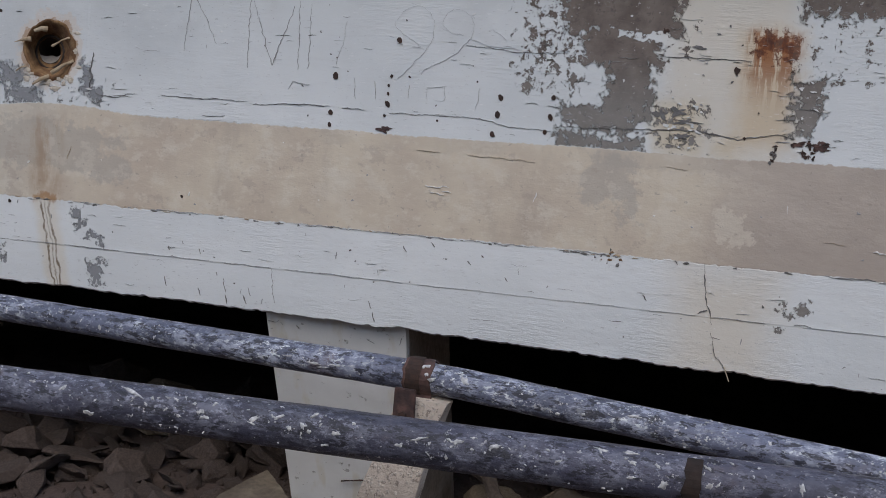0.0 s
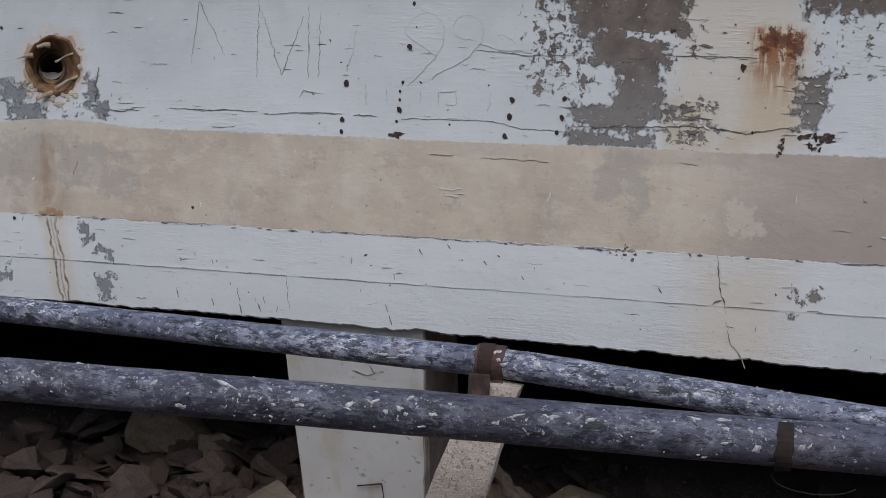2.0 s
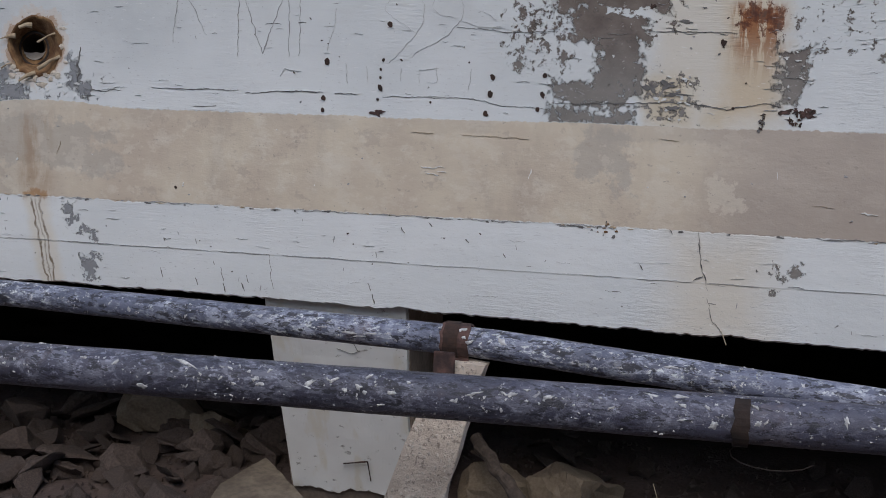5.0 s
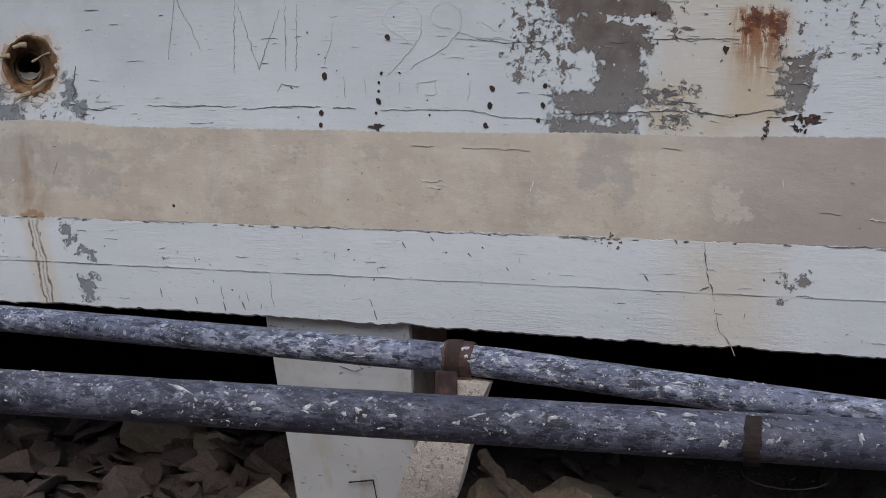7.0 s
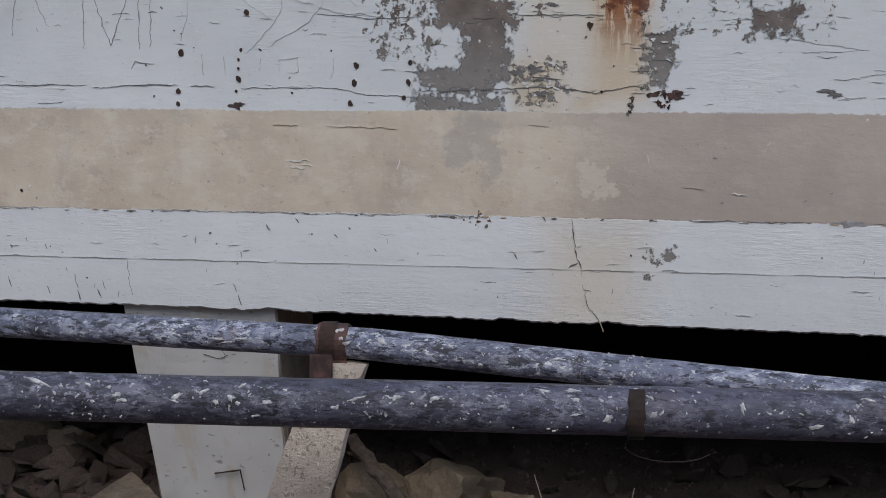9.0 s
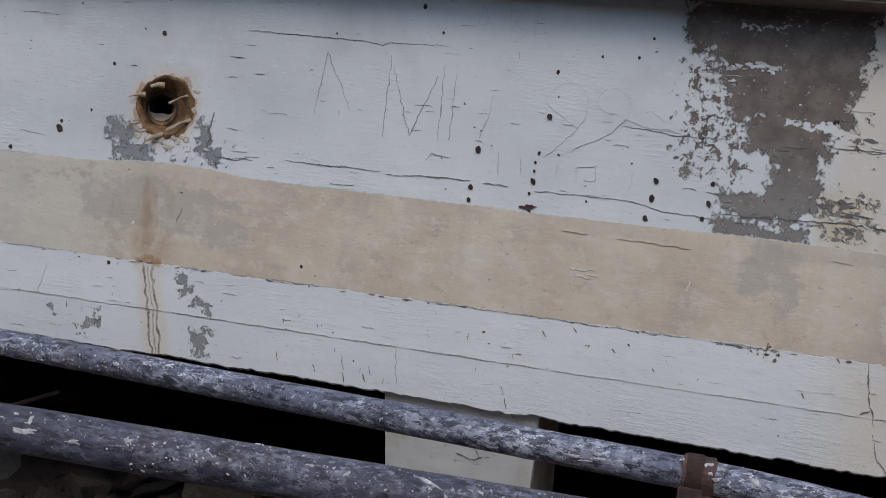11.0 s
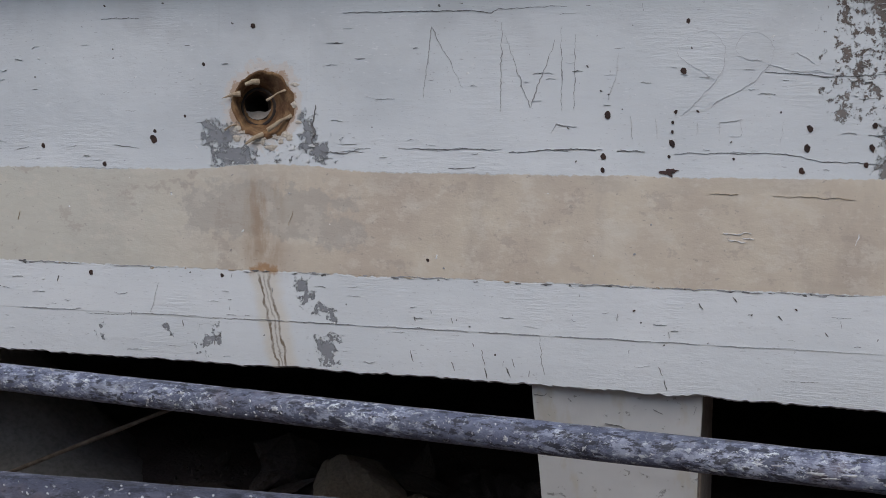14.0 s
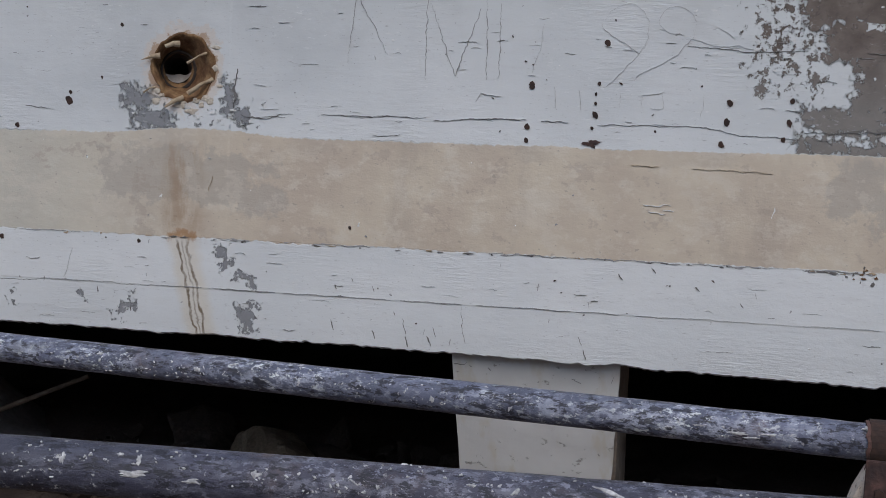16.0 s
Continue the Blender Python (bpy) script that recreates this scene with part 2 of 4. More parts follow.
    col = n.mix(n.math("MULTIPLY", below, 0.32), col, (0.60, 0.46, 0.26))
    thread = n.math("MULTIPLY", n.step(z0, 0.79, 0.805, 1.0, 0.0), n.math("ADD", n.step(n.math("ABSOLUTE", n.math("SUBTRACT", off, 0.010)), 0.0012, 0.0042, 1.0, 0.0), n.step(off, 0.0, 0.003, 0.7, 0.0)))
    col = n.mix(n.math("MULTIPLY", thread, n.step(n.noise(40, 4), 0.35, 0.6, 0.45, 0.9)), col, (0.125, 0.082, 0.036))
    orange = n.step(n.math("ADD", box(-0.575, 0.806, 0.026, 0.008), n.math("MULTIPLY", flaky, 0.03)), -0.004, 0.006)
    col = n.mix(n.math("MULTIPLY", orange, 0.75), col, (0.36, 0.17, 0.05))
    brown = n.math("MULTIPLY", n.step(box(-0.578, 0.90, 0.035, 0.085), -0.03, 0.03), n.step(n.noise(26, 5, stretch=(1, 1, 0.3), rough=0.6), 0.36, 0.60))
    col = n.mix(n.math("MULTIPLY", brown, 0.65), col, (0.33, 0.215, 0.125))
    # stained mortar round the opening
    far = n.vmath("MULTIPLY", n.vmath("SUBTRACT", warped, tuple(HOLE)), (1, 0, 1))
    leng = n.tree.nodes.new("ShaderNodeVectorMath")
    leng.operation = "LENGTH"
    n.put(leng.inputs[0], far)
    ring = n.step(n.math("ADD", leng.outputs["Value"], n.math("MULTIPLY", flaky, 0.07)), 0.082, 0.092, 1.0, 0.0)
    col = n.mix(n.math("MULTIPLY", ring, 0.55), col, (0.62, 0.53, 0.45))
    tight = n.step(n.math("ADD", leng.outputs["Value"], n.math("MULTIPLY", flaky, 0.05)), 0.069, 0.076, 1.0, 0.0)
    col = n.mix(n.math("MULTIPLY", tight, 0.75), col, (0.36, 0.22, 0.12))
    # flaked paint: short level nicks, thin shadows of lifting edges and pinholes
    nick = n.math("MULTIPLY", n.step(n.noise(70, 5, stretch=(1, 1, 3.6), rough=0.62), 0.625, 0.65), n.step(n.noise(6, 3), 0.40, 0.60))
    col = n.mix(n.math("MULTIPLY", n.math("MULTIPLY", nick, outside), 0.48), col, (0.27, 0.265, 0.265))
    flat = n.math("MULTIPLY", n.step(n.noise(45, 6, stretch=(1, 1, 5), rough=0.66), 0.60, 0.64), n.step(n.noise(3.5, 3), 0.44, 0.62))
    col = n.mix(n.math("MULTIPLY", n.math("MULTIPLY", flat, outside), 0.26), col, (0.36, 0.35, 0.345))
    chalk = n.math("MULTIPLY", n.step(n.noise(55, 6, stretch=(1, 1, 3), rough=0.66), 0.59, 0.64), n.step(n.noise(5, 3), 0.45, 0.60))
    col = n.mix(n.math("MULTIPLY", n.math("MULTIPLY", chalk, outside), 0.4), col, (0.80, 0.80, 0.79))
    pin = n.math("MULTIPLY", n.step(n.noise(190, 3), 0.70, 0.73), n.step(n.noise(9, 2), 0.42, 0.58))
    col = n.mix(n.math("MULTIPLY", pin, 0.6), col, (0.17, 0.16, 0.155))
    grit = n.noise(260, 3)
    height = n.math("ADD", n.math("MULTIPLY", grit, 0.09), n.math("MULTIPLY", n.noise(13, 5, stretch=(1, 1, 1.8)), 0.8))
    slats = n.math("MULTIPLY", n.noise(26, 4, stretch=(1, 1, 7), rough=0.65), n.step(n.noise(4.5, 3), 0.46, 0.66))
    height = n.math("ADD", height, n.math("MULTIPLY", slats, n.math("MULTIPLY", outside, 0.7)))
    height = n.math("SUBTRACT", height, n.math("MULTIPLY", bare, 1.3))
    height = n.math("ADD", height, n.math("MULTIPLY", lifted, 0.25))
    n.bump(height, 0.0026)
    return n.done(col)


def pipe_material(name, base, smear, amount, clump):
    n = Nodes(name, 0.5)
    tint = n.noise(5, 5, rough=0.6)
    col = n.mix(n.step(tint, 0.36, 0.66), base, tuple(v * 0.6 for v in base))
    rusty = n.math("MULTIPLY", n.step(n.noise(8, 6, rough=0.65), 0.55, 0.70), n.step(n.noise(70, 4), 0.40, 0.60, 0.3, 1.0))
    col = n.mix(n.math("MULTIPLY", rusty, 0.65), col, (0.15, 0.105, 0.09))
    # scuffed patches of chalky paint, gathered in clouds
    cloud = n.noise(clump, 6, stretch=(0.7, 1, 1), rough=0.62)
    zone = n.step(cloud, 0.38, 0.62, 0.2, 1.0)
    scuff = n.noise(70, 8, stretch=(0.55, 1, 1), rough=0.78)
    col = n.mix(n.math("MULTIPLY", n.step(scuff, 0.47, 0.58), n.math("MULTIPLY", zone, amount)), col, smear)
    bright = n.noise(150, 6, stretch=(0.6, 1, 1), rough=0.75)
    col = n.mix(n.math("MULTIPLY", n.step(bright, 0.55, 0.60), n.math("MULTIPLY", zone, amount)), col, tuple(min(0.85, v * 1.55) for v in smear))
    # pitted enamel and long rubbed streaks
    dark = n.noise(120, 7, stretch=(0.4, 1, 1), rough=0.75)
    col = n.mix(n.step(dark, 0.525, 0.57, 0.0, 0.88), col, (0.02, 0.02, 0.028))
    rub = n.noise(34, 8, stretch=(0.2, 1, 1), rough=0.76)
    col = n.mix(n.step(rub, 0.54, 0.64, 0.0, 0.55), col, (0.04, 0.039, 0.048))
    speck = n.math("MULTIPLY", n.step(n.noise(130, 4, rough=0.65), 0.63, 0.66), n.step(n.noise(14, 4), 0.42, 0.56))
    col = n.mix(n.math("MULTIPLY", speck, 0.9), col, (0.66, 0.66, 0.66))
    n.bump(n.math("ADD", n.math("ADD", scuff, n.math("MULTIPLY", speck, 0.5)), n.math("MULTIPLY", dark, -0.9)), 0.0016)
    return n.done(col, n.step(scuff, 0.3, 0.7, 0.28, 0.55))


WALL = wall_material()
RUSTY = plain("rusted_steel", (0.042, 0.026, 0.025), (0.125, 0.066, 0.055), 55, 0.8, 0.0016, 160)
DARK_RUST = plain("dark_rust", (0.030, 0.020, 0.017), (0.065, 0.034, 0.024), 60, 0.9, 0.0006, 300)
CRACK = plain("crack_shadow_dirt", (0.12, 0.115, 0.112), (0.20, 0.19, 0.185), 50, 0.95, 0.0005, 300)
SCRATCH = plain("scored_line", (0.26, 0.26, 0.26), (0.42, 0.42, 0.42), 70, 0.95, 0.0003, 300)
FAINT = plain("faint_scored_line", (0.40, 0.40, 0.40), (0.60, 0.60, 0.60), 90, 0.95, 0.0003, 300)
LIP = plain("lifted_paint", (0.68, 0.68, 0.67), (0.75, 0.75, 0.73), 50, 0.8, 0.0005, 300)
NEAR_PAINT = pipe_material("dark_pipe_enamel", (0.082, 0.084, 0.125), (0.26, 0.27, 0.33), 0.62, 8)
FAR_PAINT = pipe_material("blue_grey_pipe_enamel", (0.165, 0.182, 0.262), (0.52, 0.555, 0.665), 0.88, 11)
SPLASH = plain("dried_white_paint", (0.36, 0.36, 0.37), (0.74, 0.74, 0.73), 160, 0.75, 0.0006, 300)
def aggregate_material():
    n = Nodes("rough_aggregate_concrete", 0.95)
    cell = n.tree.nodes.new("ShaderNodeTexVoronoi")
    cell.inputs["Scale"].default_value = 190
    n.put(cell.inputs["Vector"], n.vmath("ADD", n.pos, n.vmath("MULTIPLY", n.noise(60, 3, color=True), (0.012, 0.012, 0.012))))
    tone = n.split(cell.outputs["Color"])[0]
    col = n.mix(n.step(n.noise(18, 5), 0.35, 0.65), (0.60, 0.51, 0.43), (0.74, 0.65, 0.56))
    pebble = n.step(cell.outputs["Distance"], 0.30, 0.42, 1.0, 0.0)
    col = n.mix(n.math("MULTIPLY", pebble, n.step(tone, 0.45, 0.55, 0.0, 0.75)), col, n.mix(tone, (0.20, 0.15, 0.12), (0.82, 0.76, 0.68)))
    col = n.mix(n.step(n.noise(150, 5, rough=0.7), 0.56, 0.62, 0.0, 0.7), col, (0.24, 0.19, 0.155))
    n.bump(n.math("ADD", n.math("MULTIPLY", pebble, n.math("MULTIPLY", tone, 0.35)), n.noise(110, 6, rough=0.75)), 0.004)
    return n.done(col)


POST = aggregate_material()

def pier_material():
    n = Nodes("whitewashed_pier", 0.85)
    col = n.mix(n.step(n.noise(5, 5), 0.35, 0.68), (0.66, 0.655, 0.635), (0.74, 0.74, 0.722))
    col = n.mix(n.step(n.noise(22, 4, stretch=(1, 1, 0.05)), 0.52, 0.66, 0.0, 0.55), col, (0.60, 0.55, 0.44))
    chip = n.step(n.noise(38, 7, stretch=(1, 1, 1.5), rough=0.7), 0.625, 0.645)
    col = n.mix(n.math("MULTIPLY", chip, 0.7), col, (0.30, 0.28, 0.255))
    n.bump(n.math("SUBTRACT", n.noise(14, 6, stretch=(1, 1, 1.6)), n.math("MULTIPLY", chip, 0.4)), 0.0025)
    return n.done(col)


PIER = pier_material()
MORTAR = plain("brown_mortar", (0.115, 0.052, 0.022), (0.29, 0.175, 0.085), 40, 0.95, 0.002, 220)
DARK_BORE = plain("shaded_pipe_bore", (0.03, 0.022, 0.018), (0.06, 0.042, 0.034), 30, 0.8, 0.0005, 200)
CRUST = plain("cream_mortar", (0.50, 0.43, 0.35), (0.64, 0.58, 0.49), 60, 0.95, 0.0015, 220)
STUB = plain("mortar_crust", (0.36, 0.27, 0.175), (0.50, 0.40, 0.28), 60, 0.95, 0.0015, 220)
CERAMIC = plain("lit_pipe_lining", (0.33, 0.30, 0.275), (0.45, 0.42, 0.39), 25, 0.45, 0.0003, 200)
SOIL = plain("dry_brown_soil", (0.068, 0.047, 0.042), (0.118, 0.086, 0.075), 7, 0.98, 0.006, 90)
STONE = plain("dusty_rubble", (0.064, 0.046, 0.040), (0.132, 0.099, 0.084), 14, 0.95, 0.003, 90, vary=0.6)
SLAB = plain("weathered_slab", (0.115, 0.092, 0.070), (0.20, 0.165, 0.125), 16, 0.95, 0.002, 70)
PALE_STONE = plain("sandy_rubble", (0.195, 0.152, 0.108), (0.275, 0.22, 0.162), 14, 0.95, 0.002, 110, vary=0.35)
CORE = plain("soil_stained_concrete", (0.20, 0.155, 0.125), (0.33, 0.275, 0.23), 9, 0.95, 0.003, 80)
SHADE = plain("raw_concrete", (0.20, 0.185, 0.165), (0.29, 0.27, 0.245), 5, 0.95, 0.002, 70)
LEDGE = plain("stained_ledge_concrete", (0.13, 0.10, 0.08), (0.22, 0.18, 0.145), 8, 0.95, 0.002, 90)
BARK = plain("dry_bark", (0.045, 0.034, 0.028), (0.105, 0.080, 0.064), 45, 0.95, 0.002, 160)
IRON = plain("blackened_iron", (0.018, 0.014, 0.013), (0.045, 0.028, 0.022), 60, 0.9, 0.0008, 240)
ROD = plain("brown_rod", (0.10, 0.075, 0.055), (0.19, 0.145, 0.11), 45, 0.9, 0.001, 160)
STRAW = plain("dry_stalk", (0.33, 0.28, 0.20), (0.44, 0.38, 0.28), 40, 0.9, 0.0005, 200)


# ---- mesh tools ----
def part(name, bm, mat, parent=None, label="", smooth=False):
    me = bpy.data.meshes.new(name)
    bm.normal_update()
    bm.to_mesh(me)
    bm.free()
    me.materials.append(mat)
    if smooth:
        me.polygons.foreach_set("use_smooth", [True] * len(me.polygons))
    ob = new(name, me)
    if parent:
        ob.parent = parent
    if label:
        ob["label"] = label
    return ob


def block(a, b, bevel=0.0, cuts=0, rough=0.0):
    """A box between two corners with softened, slightly uneven edges."""
    bm = bmesh.new()
    bmesh.ops.create_cube(bm, size=1)
    if cuts:
        bmesh.ops.subdivide_edges(bm, edges=bm.edges[:], cuts=cuts, use_grid_fill=True)
    for v in bm.verts:
        v.co = Vector([(a[i] + b[i]) / 2 + v.co[i] * (b[i] - a[i]) for i in range(3)])
    if bevel:
        bmesh.ops.bevel(bm, geom=[e for e in bm.edges if e.calc_face_angle(0) > 0.5], offset=bevel, segments=2, affect="EDGES")
    if rough:
        for v in bm.verts:
            v.co += noise.noise_vector(v.co * 14) * rough
    return bm


def sweep(points, radius, sides=20, caps=True, wobble=0.0, taper=1.0):
    """A tube along a line of points."""
    bm = bmesh.new()
    pts = [Vector(p) for p in points]
    rings = []
    for i, p in enumerate(pts):
        d = (pts[min(i + 1, len(pts) - 1)] - pts[max(i - 1, 0)]).normalized()
        side = d.cross(Vector((0, 0, 1)) if abs(d.z) < 0.9 else Vector((1, 0, 0))).normalized()
        up = side.cross(d)
        r = radius * (1 + (taper - 1) * i / max(1, len(pts) - 1))
        ring = []
        for k in range(sides):
            a = 2 * math.pi * k / sides
            q = side * math.cos(a) + up * math.sin(a)
            ring.append(bm.verts.new(p + q * (r + wobble * noise.noise((p + q * r) * 30))))
        rings.append(ring)
    for r0, r1 in zip(rings, rings[1:]):
        for k in range(sides):
            bm.faces.new((r0[k], r0[(k + 1) % sides], r1[(k + 1) % sides], r1[k]))
    if caps:
        bm.faces.new(rings[0][::-1]), bm.faces.new(rings[-1])
    bmesh.ops.recalc_face_normals(bm, faces=bm.faces[:])
    return bm


def along(points, gap):
    """Even points along a broken line."""
    out = []
    for a, b in zip(points, points[1:]):
        a, b = Vector(a), Vector(b)
        n = max(1, round((b - a).length / gap))
        out += [a.lerp(b, k / n) for k in range(n)]
    return out + [Vector(points[-1])]


# ---- the painted wall, with the old pipe opening through it ----
def wall_lip(x):
    n1, n2 = noise.noise((x * 7, 3.1, 0)), noise.noise((x * 55, 1.7, 0))
    chip = max(0.0, noise.noise((x * 18, 9.4, 0)) - 0.25)
    return WALL_LOW - 0.0105 * min(2.0, max(0.0, x)) + 0.002 * n1 + 0.003 * n2 + 0.010 * chip + 0.0022 * noise.noise((x * 140, 4.4, 0))


def hole_rim(a):
    return 0.068 + 0.009 * noise.noise((math.cos(a) * 2, math.sin(a) * 2, 4.0)) + 0.004 * noise.noise((math.cos(a) * 7, math.sin(a) * 7, 2.0))


def build_wall():
    bm = bmesh.new()
    hx0, hx1, hz0, hz1 = HOLE.x - 0.096, HOLE.x + 0.096, HOLE.z - 0.096, HOLE.z + 0.096
    xs = [-7, -5, -3.5, -2.6]
    xs += list(np.linspace(-1.8, hx0, 210)) + list(np.linspace(hx0, hx1, 17))[1:] + list(np.linspace(hx1, 2.0, 430))[1:] + [2.8, 3.6, 5, 7]
    rows = [("b", 0.30), ("b", 0.010), ("l", 0.0)] + [(z, y) for z, y in (
        (0.65, 0.0006), (0.7020, 0.0006), (0.7050, 0.0), (0.75, 0.0), (0.8050, 0.0), (0.8072, -0.0004), (0.90, -0.0004), (1.0095, -0.0001),
        (1.0115, 0.0), (hz0, 0.0), (hz0 + 0.048, 0.0), (hz0 + 0.096, 0.0), (hz0 + 0.144, 0.0), (hz1, 0.0), (1.3215, 0.0), (1.5, 0.0), (2.4, 0.0), (3.2, 0.0), (3.2, 0.30))]
    grid = []
    for x in xs:
        lip = wall_lip(x)
        col = []
        for z, y in rows:
            if z == "b":
                p = (x, y, lip)
            elif z == "l":
                p = (x, y + 0.002, lip + 0.004)
            else:
                p = (x, y + 0.0012 * noise.noise((x * 3, z * 5, 0)) * (y < 0.2 and not hx0 - 0.001 <= x <= hx1 + 0.001), z)
            col.append(bm.verts.new(p))
        grid.append(col)
    r0 = next(i for i, (z, y) in enumerate(rows) if z == hz0)
    r1 = next(i for i, (z, y) in enumerate(rows) if z == hz1)
    c0 = min(range(len(xs)), key=lambda i: abs(xs[i] - hx0))
    c1 = min(range(len(xs)), key=lambda i: abs(xs[i] - hx1))
    for c in range(len(xs) - 1):
        for r in range(len(rows) - 1):
            if not (c0 <= c < c1 and r0 <= r < r1):
                bm.faces.new((grid[c][r], grid[c + 1][r], grid[c + 1][r + 1], grid[c][r + 1]))
    for c in range(len(xs) - 1):
        bm.faces.new((grid[c][0], grid[c][-1], grid[c + 1][-1], grid[c + 1][0]))
    for c in range(c0 + 1, c1):
        for r in range(r0 + 1, r1):
            bm.verts.remove(grid[c][r])
    loop = [grid[c][r0] for c in range(c0, c1)] + [grid[c1][r] for r in range(r0, r1)]
    loop += [grid[c][r1] for c in range(c1, c0, -1)] + [grid[c0][r] for r in range(r1, r0, -1)]
    inner = []
    for v in loop:
        a = math.atan2(v.co.z - HOLE.z, v.co.x - HOLE.x)
        inner.append(bm.verts.new((HOLE.x + hole_rim(a) * math.cos(a), 0.001, HOLE.z + hole_rim(a) * math.sin(a))))
    for k in range(len(loop)):
        j = (k + 1) % len(loop)
        bm.faces.new((loop[k], loop[j], inner[j], inner[k]))
    bmesh.ops.recalc_face_normals(bm, faces=bm.faces[:])
    return tagged(part("wall_front", bm, WALL), "peeling white concrete wall with a beige painted band", "wall", kind="structure")


wall = build_wall()


def build_opening():
    base = tagged(new("pipe_opening"), "broken round pipe opening lined with brown mortar", "pipe opening")
    base.location = HOLE
    bm = bmesh.new()
    n, rings = 40, []
    for depth, shrink in ((0.003, 1.04), (-0.001, 1.0), (0.001, 0.94), (0.010, 0.83), (0.026, 0.72), (0.044, 0.62), (0.052, 0.45)):
        ring = []
        for k in range(n):
            a = 2 * math.pi * k / n
            r = hole_rim(a) * shrink * (1 + 0.10 * noise.noise((math.cos(a) * 3, math.sin(a) * 3, depth * 40)) * (depth > 0.002 and depth < 0.04))
            ring.append(bm.verts.new((r * math.cos(a) - 0.70 * max(0, depth), depth + 0.005 * noise.noise((a * 2, depth * 90, 1)) * (depth > 0), r * math.sin(a))))
        rings.append(ring)
    for r0, r1 in zip(rings, rings[1:]):
        for k in range(n):
            bm.faces.new((r0[k], r0[(k + 1) % n], r1[(k + 1) % n], r1[k]))
    part("mortar_socket", bm, MORTAR, base, "crumbling brown mortar socket", smooth=True)
    # the pipe's inner shade is put into its near-black colour
    bm = bmesh.new()
    rings = []
    for y, r in ((0.045, 0.040), (0.043, 0.0365), (0.048, 0.034), (0.070, 0.033), (0.072, 0.028), (0.40, 0.027), (0.40, 0.001)):
        rings.append([bm.verts.new((r * math.cos(2 * math.pi * k / 28) - 0.70 * min(y, 0.09), y, r * math.sin(2 * math.pi * k / 28) - 0.003)) for k in range(28)])
    for r0, r1 in zip(rings, rings[1:]):
        for k in range(28):
            bm.faces.new((r0[k], r0[(k + 1) % 28], r1[(k + 1) % 28], r1[k]))
    part("pipe_end", bm, DARK_BORE, base, "pipe end inside the wall, coloured dark for its shade", smooth=True)
    # pale crescent added where light falls on the bottom of the bore
    bm = bmesh.new()
    outer, inner = [], []
    for k in range(19):
        a = radians(200 + 140 * k / 18)
        w = math.sin(math.pi * k / 18)
        outer.append(bm.verts.new((0.0325 * math.cos(a) - 0.038, 0.054, 0.0325 * math.sin(a) + 0.004)))
        inner.append(bm.verts.new(((0.0325 - 0.019 * w) * math.cos(a) - 0.042, 0.058 + 0.012 * w, (0.0325 - 0.019 * w) * math.sin(a) + 0.004)))
    for k in range(18):
        bm.faces.new((outer[k], outer[k + 1], inner[k + 1], inner[k]))
    part("lit_bore", bm, CERAMIC, base, "pale crescent standing for light on the lower pipe bore", smooth=True)
    crumb = random.Random(11)
    for k in range(15):
        a = radians(crumb.gauss(282, 42))
        r = hole_rim(a) + crumb.uniform(0.000, 0.022)
        bm = bmesh.new()
        bmesh.ops.create_icosphere(bm, subdivisions=2, radius=1.0)
        sx, sz = crumb.uniform(0.004, 0.013), crumb.uniform(0.003, 0.007)
        for v in bm.verts:
            q = v.co * (1 + 0.7 * noise.noise(v.co * 1.6 + Vector((k * 3.1, 0, 0))))
            v.co = (q.x * sx + r * math.cos(a), q.y * 0.0018, q.z * sz + r * math.sin(a))
        part("mortar_crumb", bm, CRUST, base, "cream crumb of mortar")
    # crusted stubs: from, to, thickness
    for a, b, r in (((-0.050, 0.0, 0.022), (-0.086, -0.012, 0.012), 0.0060), ((-0.012, 0.004, 0.046), (-0.034, -0.012, 0.040), 0.0075),
                    ((0.050, 0.008, 0.030), (0.012, -0.010, 0.008), 0.0062), ((0.062, 0.004, -0.022), (0.016, -0.012, -0.052), 0.0085),
                    ((0.000, 0.002, -0.060), (-0.032, -0.014, -0.080), 0.0070), ((-0.060, 0.0, -0.040), (-0.082, -0.008, -0.052), 0.0045)):
        bm = sweep(along([a, Vector(a).lerp(Vector(b), 0.5) + Vector((0.002, -0.002, 0.003)), b], 0.005), r * 0.78, 9, True, 0.005, 0.55)
        part("stub", bm, STUB, base, "broken mortar-crusted stub")
    return base


build_opening()


